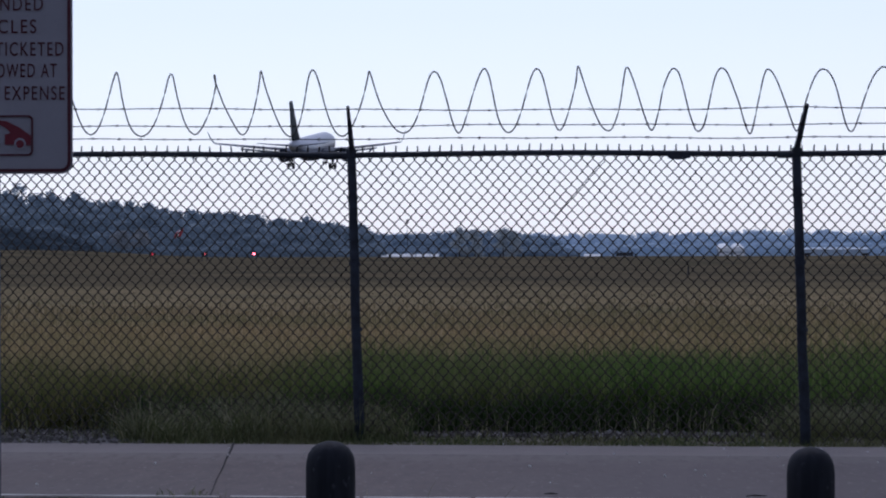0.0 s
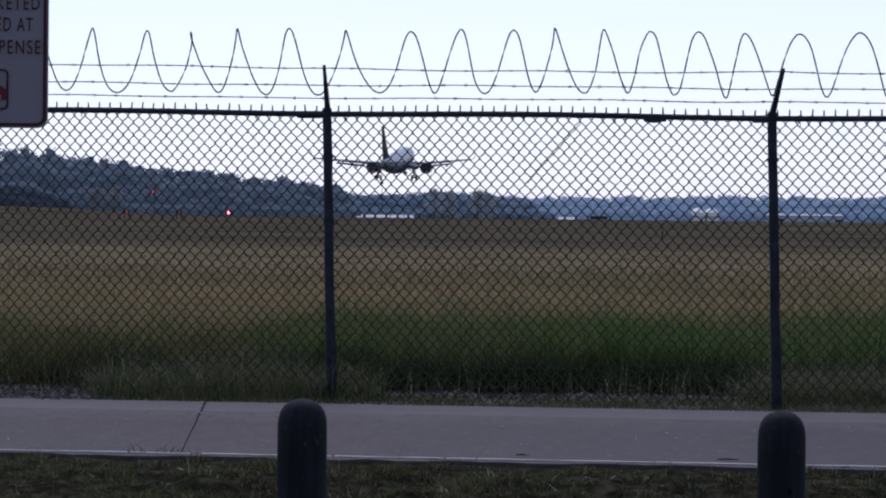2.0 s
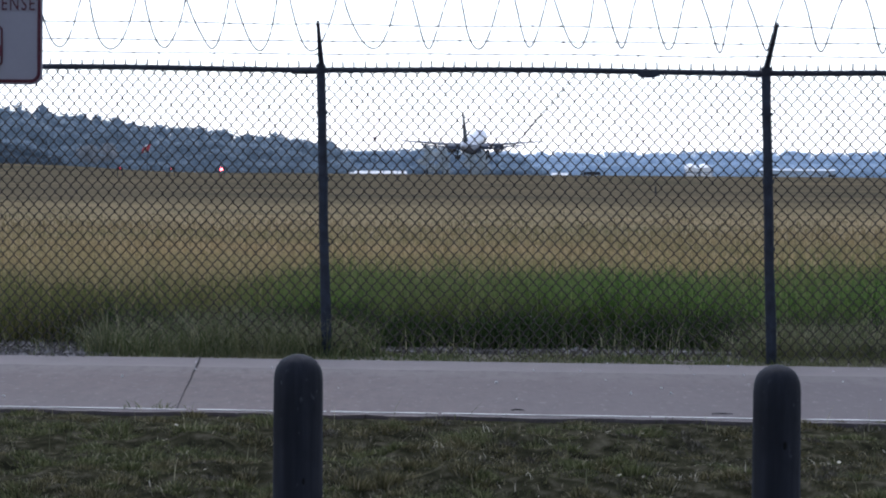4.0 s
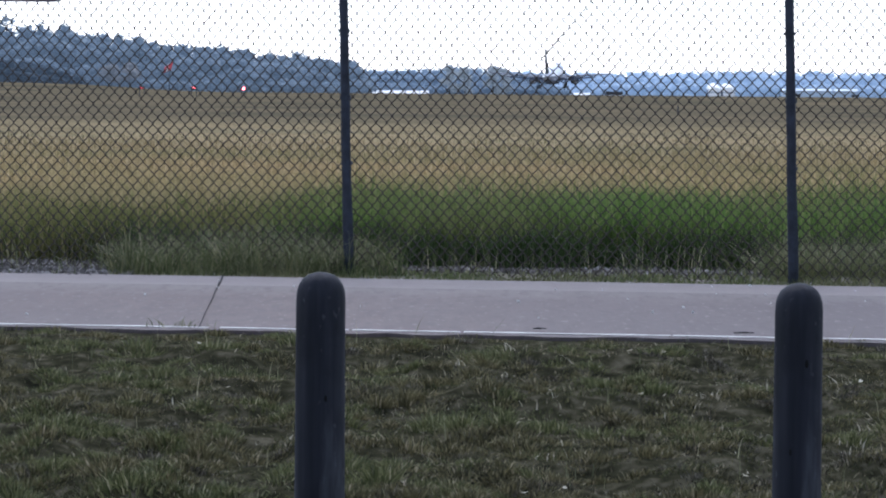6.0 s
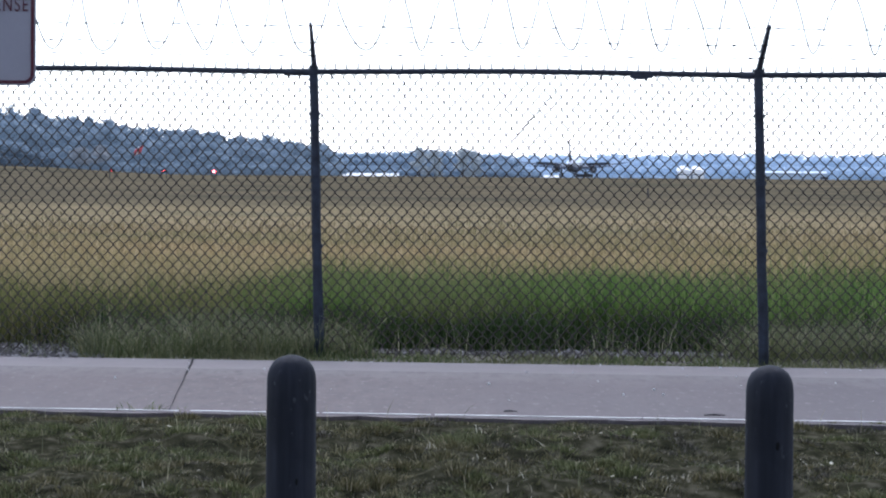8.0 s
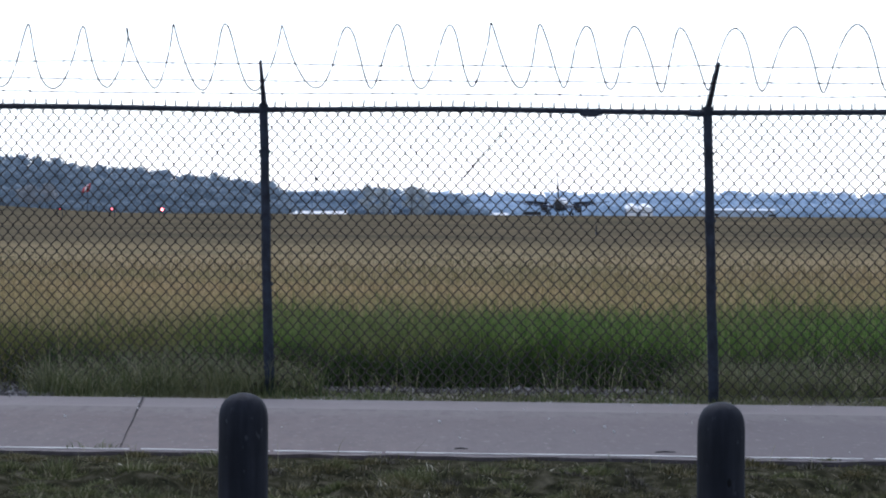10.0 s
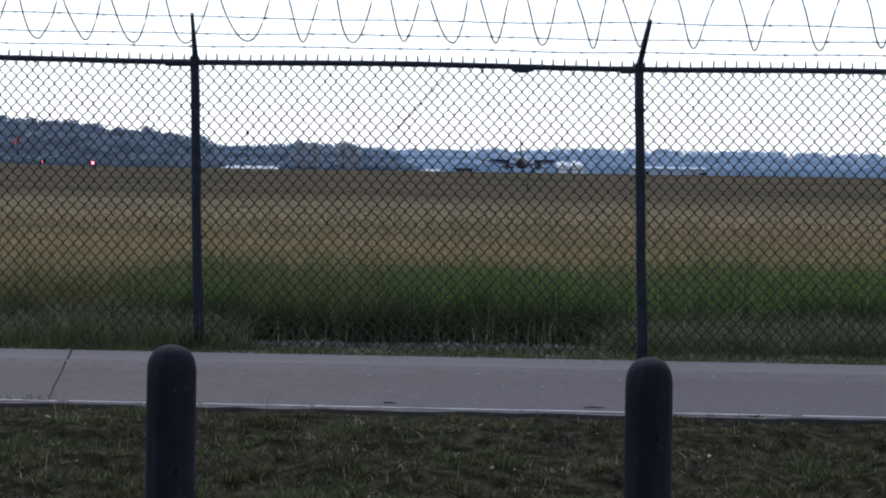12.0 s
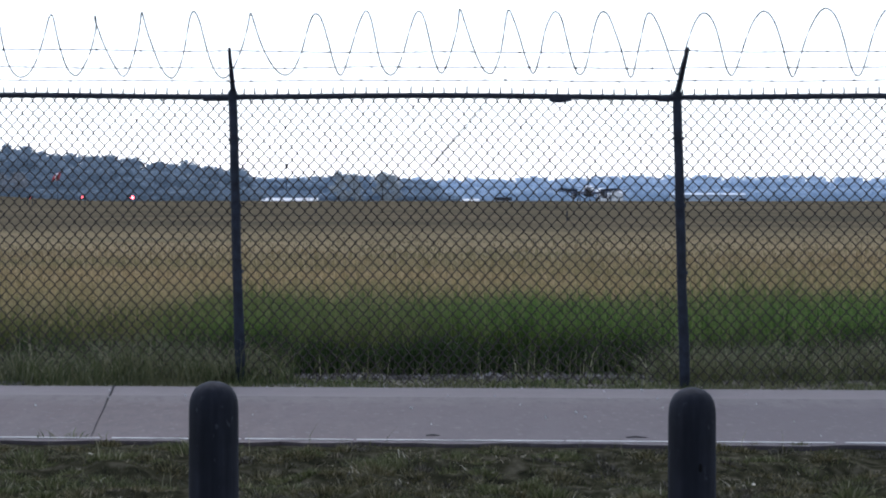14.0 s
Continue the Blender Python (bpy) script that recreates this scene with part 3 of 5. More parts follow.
# ---- bollards and notice sign ----
def build_bollard(x, y, top, lean, seed, label, rad=0.0835):
    ob = base("bollard", x, y, rise(y) - 0.02, label, "bollard", "bollards along the road")
    rng = random.Random(seed)
    h = top - rise(y) + 0.02
    bm = bmesh.new()
    rings = []
    prof = [(-0.2, 1.0), (0, 1.02)] + [(h * k / 9, 1.02 - 0.03 * k / 9) for k in range(1, 9)]
    prof += [(h - 0.085, 0.99), (h - 0.062, 0.96), (h - 0.043, 0.89), (h - 0.024, 0.75), (h - 0.010, 0.52), (h - 0.002, 0.24), (h, 0.05)]
    for z, s in prof:
        ring = []
        for k in range(28):
            a = 2 * math.pi * k / 28
            w = 1 + 0.012 * noise.noise((math.cos(a) * 2 + seed, math.sin(a) * 2, z * 1.2))
            crack = 0.03 if k == 19 and seed == 2 and z < h - 0.12 else 0
            ring.append((rad * s * (w - crack) * math.cos(a) + lean * z, rad * s * (w - crack) * math.sin(a), z))
        rings.append(ring)
    loft(bm, rings)
    post = part("wooden_post", bm, WOOD, ob, smooth=True)
    for kx, kz, kr in ((0.018, h - 0.26, 0.009), (-0.03, h - 0.55, 0.007)) if seed == 2 else ((0.02, h - 0.42, 0.008),):
        bm = bmesh.new()
        bmesh.ops.create_icosphere(bm, subdivisions=2, radius=kr, matrix=Matrix.Translation((kx, -math.sqrt(rad * rad - kx * kx) + 0.001, kz)) @ Matrix.Diagonal((0.8, 0.35, 1.7, 1)))
        part("knot", bm, TAR, post, "dark knot in the wood")
    return ob


def text_mesh(body, size, name, parent, x, y, z, material, width):
    cu = bpy.data.curves.new(name, "FONT")
    cu.body, cu.size, cu.align_x, cu.extrude, cu.space_character, cu.offset = body, size, "RIGHT", 0.0006, 1.22, 0.0001
    tmp = bpy.data.objects.new(name, cu)
    me = bpy.data.meshes.new_from_object(tmp)
    bpy.data.objects.remove(tmp)
    me.name = name
    w = max(v.co.x for v in me.vertices) - min(v.co.x for v in me.vertices)
    hi = max(v.co.x for v in me.vertices)
    for v in me.vertices:
        v.co = Vector((x + (v.co.x - hi) * width / w, y - v.co.z, z + v.co.y))
    return mesh_part(name, me, material, parent)


def rounded(w, h, r, n=6):
    pts = []
    for cx, cz, a0 in ((w - r, h - r, 0), (r, h - r, 90), (r, r, 180), (w - r, r, 270)):
        pts += [(cx + r * math.cos(radians(a0 + 90 * k / n)), cz + r * math.sin(radians(a0 + 90 * k / n))) for k in range(n + 1)]
    return pts


def slab_outline(bm, pts, ox, oz, y0, y1):
    return loft(bm, [[(ox + px, y0, oz + pz) for px, pz in pts], [(ox + px, y1, oz + pz) for px, pz in pts]])


def frame_outline(bm, outer, inner, y0, y1):
    """A flat band between two outlines of one length."""
    n = len(outer)
    o0, i0 = [bm.verts.new((x, y0, z)) for x, z in outer], [bm.verts.new((x, y0, z)) for x, z in inner]
    o1, i1 = [bm.verts.new((x, y1, z)) for x, z in outer], [bm.verts.new((x, y1, z)) for x, z in inner]
    for k in range(n):
        j = (k + 1) % n
        bm.faces.new((o0[k], o0[j], i0[j], i0[k]))
        bm.faces.new((o1[k], o1[j], i1[j], i1[k]))
        bm.faces.new((o0[k], o0[j], o1[j], o1[k]))
        bm.faces.new((i0[k], i0[j], i1[j], i1[k]))
    return bm


def build_sign():
    X, Y, Z, Wd, Ht = -1.373, 11.29, 1.553, 0.60, 0.76
    sign = base("parking_notice_sign", X - Wd / 2, Y, rise(Y), "white notice sign with dark red lettering on a steel post", "sign")
    z0 = Z - rise(Y)
    bm = bmesh.new()
    slab_outline(bm, rounded(Wd, Ht, 0.042), -Wd / 2, z0, 0.0, 0.003)
    panel = part("panel", bm, SIGN_WHITE, sign)
    bm = bmesh.new()
    sh = lambda pts, ox, oz: [(a + ox, b + oz) for a, b in pts]
    frame_outline(bm, sh(rounded(Wd - 0.014, Ht - 0.014, 0.036), -Wd / 2 + 0.007, z0 + 0.007), sh(rounded(Wd - 0.038, Ht - 0.038, 0.026), -Wd / 2 + 0.019, z0 + 0.019), -0.0035, -0.0005)
    part("border", bm, SIGN_INK, panel, "dark red border band")
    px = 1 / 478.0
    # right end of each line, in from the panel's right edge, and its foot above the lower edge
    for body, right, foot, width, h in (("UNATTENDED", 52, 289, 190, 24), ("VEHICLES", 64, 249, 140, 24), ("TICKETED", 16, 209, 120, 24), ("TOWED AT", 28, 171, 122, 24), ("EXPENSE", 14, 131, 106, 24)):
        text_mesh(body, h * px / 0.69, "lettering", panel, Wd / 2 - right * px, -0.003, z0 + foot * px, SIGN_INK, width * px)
    bm = bmesh.new()
    bw, bh = 0.34, 72 * px
    bx, bz = Wd / 2 - 70 * px - bw, z0 + 32 * px
    frame_outline(bm, sh(rounded(bw, bh, 0.02), bx, bz), sh(rounded(bw - 0.014, bh - 0.014, 0.014), bx + 0.007, bz + 0.007), -0.0045, -0.001)
    part("pictogram_frame", bm, SIGN_INK, panel)
    # car on a tow hook
    r0 = Wd / 2 - 74 * px
    bm = bmesh.new()
    car = [(0, 18), (0, 36), (-9, 42), (-18, 49), (-42, 61), (-62, 64), (-62, 58), (-44, 49), (-36, 40), (-46, 38), (-46, 20)]
    slab_outline(bm, [(a * px, b * px) for a, b in car], r0, bz, -0.0045, -0.001)
    pic = part("tow_pictogram", bm, SIGN_RED, panel, "red car pictogram")
    for cx, rr, mat_, yy in ((-19, 10.5, SIGN_WHITE, -0.006), (-19, 7, SIGN_RED, -0.0075)):
        bm = bmesh.new()
        slab_outline(bm, [(cx * px + rr * px * math.cos(a), 21 * px + rr * px * math.sin(a)) for a in (2 * math.pi * k / 20 for k in range(20))], r0, bz, yy, yy + 0.003)
        part("pictogram_wheel", bm, mat_, pic)
    bm = bmesh.new()
    add_box(bm, r0 - 90 * px, -0.0045, bz + 14 * px, r0 - 56 * px, -0.001, bz + 22 * px)
    part("tow_truck_bar", bm, SIGN_INK, panel)
    bm = bmesh.new()
    prof = [(-0.03, 0.004), (-0.03, 0.010), (-0.014, 0.010), (-0.010, 0.030), (0.010, 0.030), (0.014, 0.010), (0.03, 0.010), (0.03, 0.004), (0.010, 0.004), (0.006, 0.024), (-0.006, 0.024), (-0.010, 0.004)]
    loft(bm, [[(a, b, -0.2) for a, b in prof], [(a, b, z0 + Ht - 0.03) for a, b in prof]])
    part("channel_post", bm, SIGN_BACK, sign, "steel channel post")
    for zz in (z0 + 0.12, z0 + Ht - 0.12):
        bm = bmesh.new()
        tube(bm, [(0, -0.007, zz), (0, 0.03, zz)], 0.007, 8)
        part("bolt", bm, SIGN_BACK, sign)
    return sign


# ---- airliner ----
def foil(y_le, chord, x, z, thick, lift=0.0):
    """Wing section, from the leading edge back."""
    up = [(0, 0), (0.04, 0.38), (0.15, 0.62), (0.35, 0.72), (0.6, 0.5), (0.85, 0.2), (1, 0.02)]
    lo = [(1, -0.02), (0.85, -0.1), (0.6, -0.26), (0.35, -0.34), (0.15, -0.32), (0.04, -0.2)]
    return [(x, y_le - c * chord, z + t * thick * chord + lift) for c, t in up + lo]


SPOILERS = []


def build_airliner():
    """Twin-engined narrow-body, origin on the ground between the main wheels, nose to +y."""
    jet = base("airliner", 0, 0, 0, "white twin-engine passenger jet landing with its wheels down", "airplane")
    CZ = 4.15
    bm = bmesh.new()
    st = [(18.6, -0.55, 0.05), (18.3, -0.5, 0.45), (17.6, -0.38, 0.95), (16.5, -0.2, 1.42), (15.0, -0.07, 1.78), (13.0, 0, 1.96), (10, 0, 1.98), (0, 0, 1.98), (-6, 0, 1.98),
          (-9, 0.12, 1.86), (-12, 0.38, 1.58), (-15, 0.72, 1.15), (-17, 0.95, 0.8), (-18.4, 1.08, 0.46), (-18.9, 1.1, 0.3)]
    st = [(y, dz, r * 0.94) for y, dz, r in st]
    loft(bm, [[(r * math.cos(a), y, CZ + dz + r * 1.04 * math.sin(a)) for a in (2 * math.pi * k / 28 for k in range(28))] for y, dz, r in st])
    body = part("fuselage", bm, PLANE_WHITE, jet, "white fuselage", smooth=True)
    bm = bmesh.new()
    loft(bm, [[(r * math.cos(a), y, CZ + dz + r * 1.04 * math.sin(a)) for a in (math.pi * (1.12 + 0.76 * k / 14) for k in range(15))] + [(0, y, CZ + dz - 0.2)]
              for y, dz, r in ((y, dz, r + 0.03) for y, dz, r in st[3:13])])
    part("belly", bm, PLANE_BELLY, body, "grey painted belly", smooth=True)
    bm = bmesh.new()
    loft(bm, [[(r * 1.2 * math.cos(a), y, CZ - 1.55 + r * 0.62 * math.sin(a)) for a in (2 * math.pi * k / 18 for k in range(18))]
              for y, r in ((7.6, 0.3), (6.2, 1.3), (4, 1.75), (0, 1.8), (-3, 1.55), (-5.5, 0.4))])
    part("wing_fairing", bm, PLANE_GREY, body, smooth=True)
    bm = bmesh.new()
    tube(bm, [(0, -18.85, CZ + 1.1), (0, -19.25, CZ + 1.12)], [0.28, 0.2], 12)
    part("exhaust_cone", bm, PLANE_METAL, body)
    for side in (1, -1):
        bm = bmesh.new()
        secs = [(1.2, 6.0, 7.2, -1.15, 0.13), (4.2, 4.0, 5.3, -0.85, 0.12), (6.6, 2.6, 3.9, -0.58, 0.115), (12, -0.2, 2.7, 0.06, 0.14), (16.4, -2.5, 1.7, 0.64, 0.14)]
        loft(bm, [foil(ye, c, side * x, CZ + z, th) for x, ye, c, z, th in secs])
        wing = part("wing", bm, PLANE_GREY, jet, "swept grey wing", smooth=True)
        bm = bmesh.new()
        tips = [(16.4, -2.5, 1.7, 0.62), (16.9, -3.0, 1.35, 0.85), (17.3, -3.5, 1.05, 1.4), (17.6, -4.1, 0.8, 2.2), (17.8, -4.7, 0.45, 2.95)]
        rings = []
        for x, ye, c, z in tips:
            t = (x - 16.4) / 1.4
            sec = foil(ye, c, 0, 0, 0.1)
            rings.append([(side * (x - (sz * t if t > 0.3 else 0)), sy, CZ + z + (sz * (1 - t))) for _, sy, sz in sec])
        loft(bm, rings)
        part("sharklet", bm, PLANE_GREY, wing, "upturned wing tip", smooth=True)
        # spoiler panel on the upper side, swung up after touchdown
        bm = bmesh.new()
        hx, hy, hz = side * 3.7, 0.0, 0.0
        loft(bm, [[(s2 * hx, s2 * hy, s2 * hz), (s2 * hx, s2 * hy, s2 * hz + 0.07), (s2 * hx, s2 * hy - cd, s2 * hz + 0.05), (s2 * hx, s2 * hy - cd, s2 * hz)] for s2, cd in ((-1, 1.25), (0, 1.05), (1, 0.8))])
        SPOILERS.append((part("spoiler", bm, PLANE_GREY, wing, "hinged spoiler panel"), side))
        # drooped flaps and their fairings
        for xa, xb, ya, yb, ca, cb, za, zb in ((2.2, 6.2, -0.9, -1.2, 1.25, 1.0, -1.12, -0.82), (6.5, 12.3, -1.3, -2.95, 0.9, 0.6, -0.80, -0.18)):
            bm = bmesh.new()
            rings = []
            for x, ye, c, z in ((xa, ya, ca, za), (xb, yb, cb, zb)):
                rings.append([(side * x, sy + 0.25, CZ + z + sz - (ye - sy) * 0.38) for _, sy, sz in foil(ye, c, 0, 0, 0.12)])
            loft(bm, rings)
            part("flap", bm, PLANE_GREY, wing, "lowered trailing-edge flap")
        for x, yy, z in ((4.6, -0.6, -1.25), (8.2, -1.6, -0.9), (11.2, -2.5, -0.5)):
            bm = bmesh.new()
            tube(bm, [(side * x, yy + 1.6, CZ + z + 0.2), (side * x, yy + 0.5, CZ + z), (side * x, yy - 1.0, CZ + z - 0.25), (side * x, yy - 1.8, CZ + z - 0.35)], [0.05, 0.22, 0.18, 0.03], 8)
            part("flap_fairing", bm, PLANE_GREY, wing)
        bm = bmesh.new()
        loft(bm, [foil(-13.4, 3.3, side * 0.6, CZ + 0.75, 0.1), foil(-15.1, 2.3, side * 3.4, CZ + 1.05, 0.095), foil(-16.8, 1.25, side * 6.2, CZ + 1.38, 0.09)])
        part("tailplane", bm, PLANE_GREY, jet, smooth=True)
        # engine
        ex, ez = side * 5.75, CZ - 1.85
        bm = bmesh.new()
        prof = [(5.9, 0.88), (6.0, 1.03), (5.8, 1.15), (4.8, 1.25), (3.4, 1.2), (2.2, 0.98), (2.15, 0.9), (3.2, 0.96), (5.2, 0.96), (5.9, 0.88)]
        loft(bm, [[(ex + r * math.cos(a), y, ez + r * math.sin(a)) for a in (2 * math.pi * k / 24 for k in range(24))] for y, r in prof], caps=False)
        eng = part("engine", bm, PLANE_GREY, jet, "underwing turbofan nacelle", smooth=True)
        bm = bmesh.new()
        tube(bm, [(ex, 4.4, ez), (ex, 2.0, ez), (ex, 1.2, ez), (ex, 0.6, ez)], [0.8, 0.55, 0.42, 0.1], 18)
        part("core_nozzle", bm, PLANE_METAL, eng, "bare metal exhaust nozzle", smooth=True)
        bm = bmesh.new()
        add_box(bm, ex - 0.18, 0.6, ez + 0.6, ex + 0.18, 4.6, CZ - 0.55, 0.08)
        part("pylon", bm, PLANE_GREY, eng)
        # main gear
        gx = side * 3.79
        bm = bmesh.new()
        tube(bm, [(gx, 0, 0.58), (gx, 0, 1.6), (gx - side * 0.25, 0.15, 2.75)], [0.16, 0.18, 0.2], 10)
        tube(bm, [(gx, 0, 1.5), (gx - side * 1.4, 0.1, 2.6)], 0.07, 8)
        tube(bm, [(gx - 0.5, 0, 0.58), (gx + 0.5, 0, 0.58)], 0.09, 8)
        gear = part("main_gear", bm, PLANE_DARK, jet, "lowered main landing gear leg")
        bm = bmesh.new()
        add_box(bm, gx + side * 0.22, -0.45, 1.25, gx + side * 0.27, 0.45, 2.6, 0.01)
        part("gear_door", bm, PLANE_GREY, gear)
        for wx in (-0.46, 0.46):
            bm = bmesh.new()
            loft(bm, [[(gx + wx + dx, r * math.cos(a), 0.58 + r * math.sin(a)) for a in (2 * math.pi * k / 20 for k in range(20))] for dx, r in ((-0.2, 0.4), (-0.18, 0.54), (-0.1, 0.58), (0.1, 0.58), (0.18, 0.54), (0.2, 0.4))])
            part("wheel", bm, RUBBER, gear, "dark landing wheel")
    bm = bmesh.new()
    rings = []
    for z, ye, c in ((1.75, -11.2, 6.4), (3.2, -12.7, 5.0), (5.5, -14.6, 3.9), (8.7, -17.0, 2.3)):
        rings.append([(sz, sy, CZ + z) for _, sy, sz in foil(ye, c, 0, 0, 0.1)])
    loft(bm, rings)
    fin = part("tail_fin", bm, PLANE_DARK, jet, "dark painted tail fin", smooth=True)
    bm = bmesh.new()
    loft(bm, [[(s * w, y, CZ + z) for s, w in ((-1, 0.09), (1, 0.09))] + [(s * 0.02, y - d, CZ + z) for s in (1, -1)] for z, y, d in ((2.1, -17.25, 1.0), (8.5, -19.1, 0.4)) for w in (0.09,)])
    part("rudder", bm, PLANE_DARK, fin)
    bm = bmesh.new()
    tube(bm, [(0, 12.65, 0.4), (0, 12.7, 1.3), (0, 12.9, 2.2)], [0.08, 0.09, 0.11], 8)
    tube(bm, [(-0.3, 12.65, 0.4), (0.3, 12.65, 0.4)], 0.06, 8)
    nose = part("nose_gear", bm, PLANE_DARK, jet, "lowered nose landing gear")
    for wx in (-0.25, 0.25):
        bm = bmesh.new()
        loft(bm, [[(wx + dx, 12.65 + r * math.cos(a), 0.4 + r * math.sin(a)) for a in (2 * math.pi * k / 16 for k in range(16))] for dx, r in ((-0.11, 0.28), (-0.08, 0.4), (0.08, 0.4), (0.11, 0.28))])
        part("wheel", bm, RUBBER, nose, "dark landing wheel")
    return jet


# ---- airfield fittings ----
def build_fittings():
    for x, lens in ((-51.9, DIM_LAMP), (-42.7, SOFT_LAMP), (-33.9, RED_LAMP)):
        y = 540
        g = rise(y)
        ob = base("approach_light", x, y, g, "low white airfield light box glowing red on short legs", "airfield light", "row of red approach lights")
        bm = bmesh.new()
        add_box(bm, -0.55, -0.4, 1.12, 0.55, 0.5, 1.62, 0.05)
        part("housing", bm, AIRFIELD_BLACK, ob)
        bm = bmesh.new()
        tube(bm, [(0, -0.46, 1.37), (0, -0.40, 1.37)], 0.23 if lens is RED_LAMP else 0.18, 14)
        part("lens", bm, lens, ob, "glowing red lens")
        for lx in (-0.42, 0.42):
            for ly in (-0.3, 0.4):
                bm = bmesh.new()
                tube(bm, [(lx, ly, -0.05), (lx, ly, 1.15)], 0.04, 6)
                part("leg", bm, FENCE_STEEL, ob)
    y = 600
    ob = base("windsock", -52.3, y, rise(y), "faded orange windsock hanging on a steel pole", "windsock")
    bm = bmesh.new()
    tube(bm, [(0, 0, -0.1), (0, 0, 6.0)], [0.07, 0.045], 8)
    part("pole", bm, FENCE_STEEL, ob)
    for k0, k1, cloth, note in ((0, 3, ORANGE_CLOTH, "faded red cloth band"), (3, 5, PALE_CLOTH, "pale cloth band"), (5, 8, ORANGE_CLOTH, "faded red cloth band")):
        bm = bmesh.new()
        rings = []
        for k in range(k0, k1 + 1):
            t = k / 8
            r = 0.85 - 0.22 * t
            cx, cz = -1.5 * t + 0.45, 5.45 - 0.75 * t ** 1.4
            rings.append([(cx + 0.3 * r * math.sin(a), r * math.cos(a), cz + r * math.sin(a)) for a in (2 * math.pi * i / 14 for i in range(14))])
        loft(bm, rings, caps=False)
        part("cloth_band", bm, cloth, ob, note, smooth=True)
    # black guidance boards seen edge-on to the runway
    for x, y, w, h in ((58.6, 1000, 5.6, 1.1), (118, 1000, 3.2, 0.8), (137.5, 1000, 2.6, 0.7)):
        ob = base("guidance_board", x, y, rise(y), "long black airfield guidance board on short legs", "airfield sign", "guidance boards")
        bm = bmesh.new()
        add_box(bm, -w / 2, -0.15, 0.15, w / 2, 0.15, 0.15 + h, 0.03)
        part("board", bm, AIRFIELD_BLACK, ob)
        for lx in (-w * 0.4, 0, w * 0.4):
            bm = bmesh.new()
            tube(bm, [(lx, 0, -0.05), (lx, 0, 0.2)], 0.06, 6)
            part("leg", bm, FENCE_STEEL, ob)
    # white blocks standing in for strips of glare; sloped fronts catch more sky
    for x, w in ((-19.0, 2.6), (-15.6, 3.0), (-11.7, 4.2), (-7.2, 4.2), (-3.5, 2.8)):
        y = 960
        ob = base("barrier", x, y, rise(y), "low white sloped block standing in for a strip of glare", "barrier", "white barriers")
        bm = bmesh.new()
        loft(bm, [[(xx, -1.3, 0), (xx, 0.5, 0), (xx, 0.4, 0.95), (xx, 0.1, 0.95), (xx, -1.25, 0.12)] for xx in (-w / 2, w / 2)])
        part("block", bm, WHITE_PAINT, ob)
    for x, w in ((56, 12), (71, 8)):
        y = 1480
        ob = base("barrier", x, y, rise(y), "low white sloped block standing in for a strip of glare", "barrier", "white barriers")
        bm = bmesh.new()
        loft(bm, [[(xx, -1.6, 0), (xx, 0.5, 0), (xx, 0.4, 1.2), (xx, 0.1, 1.2), (xx, -1.55, 0.12)] for xx in (-w / 2, w / 2)])
        part("block", bm, WHITE_PAINT, ob)
    # two white vaulted hangars and a long low building
    for x in (200.5, 210.5):
        y = 2190
        ob = base("hangar", x, y, rise(y), "white vaulted hangar far across the airfield", "hangar", "white hangars")
        bm = bmesh.new()
        arch = [(4.6 * math.cos(math.pi * k / 14), 4.4 + 3.4 * math.sin(math.pi * k / 14)) for k in range(15)]
        loft(bm, [[(a, yy, b + lift) for a, b in arch] for yy, lift in ((-0.4, -1.2), (8, 0.6), (18, 1.6))])
        part("roof", bm, WHITE_PAINT, ob, "white vaulted roof", smooth=False)
        bm = bmesh.new()
        add_box(bm, -4.5, 0.3, -0.1, 4.5, 17.7, 5.2)
        part("wall", bm, BLUE_WALL, ob)
        bm = bmesh.new()
        add_box(bm, -4.2, 0.1, 0, 4.2, 0.29, 2.6)
        part("door", bm, WHITE_PAINT, ob, "pale sliding door")
    for x, w, y in ((262, 34, 2150), (292, 16, 2170)):
        ob = base("terminal_building", x, y, rise(y), "long low building with a pale roof across the airfield", "building", "far airport buildings")
        bm = bmesh.new()
        add_box(bm, -w / 2, 0, -0.1, w / 2, 12, 4.2)
        part("wall", bm, HAZE_WALL, ob)
        bm = bmesh.new()
        loft(bm, [[(xx, -0.8, 4.2), (xx, 12.8, 4.2), (xx, 12.8, 4.6), (xx, 6, 6.0), (xx, -0.8, 4.6)] for xx in (-w / 2 - 0.6, w / 2 + 0.6)])
        part("roof", bm, HAZED_PALE_ROOF, ob, "pale low-pitched roof")
    y = 1000
    ob = base("mast", -12.6, y, rise(y), "slender mast with a round head above the trees", "mast")
    bm = bmesh.new()
    tube(bm, [(0, 0, -0.2), (0, 0, 11.4)], [0.12, 0.06], 8)
    part("pole", bm, FENCE_STEEL, ob)
    bm = bmesh.new()
    bmesh.ops.create_icosphere(bm, subdivisions=2, radius=0.6, matrix=Matrix.Translation((0, 0, 11.6)) @ Matrix.Diagonal((0.8, 0.8, 1.25, 1)))
    part("head", bm, AIRFIELD_BLACK, ob)
    ob = base("marker_stake", 15.9, 200, rise(200), "short dark marker stake standing in the grass", "stake")
    bm = bmesh.new()
    add_box(bm, -0.05, -0.05, -0.1, 0.05, 0.05, 0.6, 0.01)
    part("stake", bm, AIRFIELD_BLACK, ob)


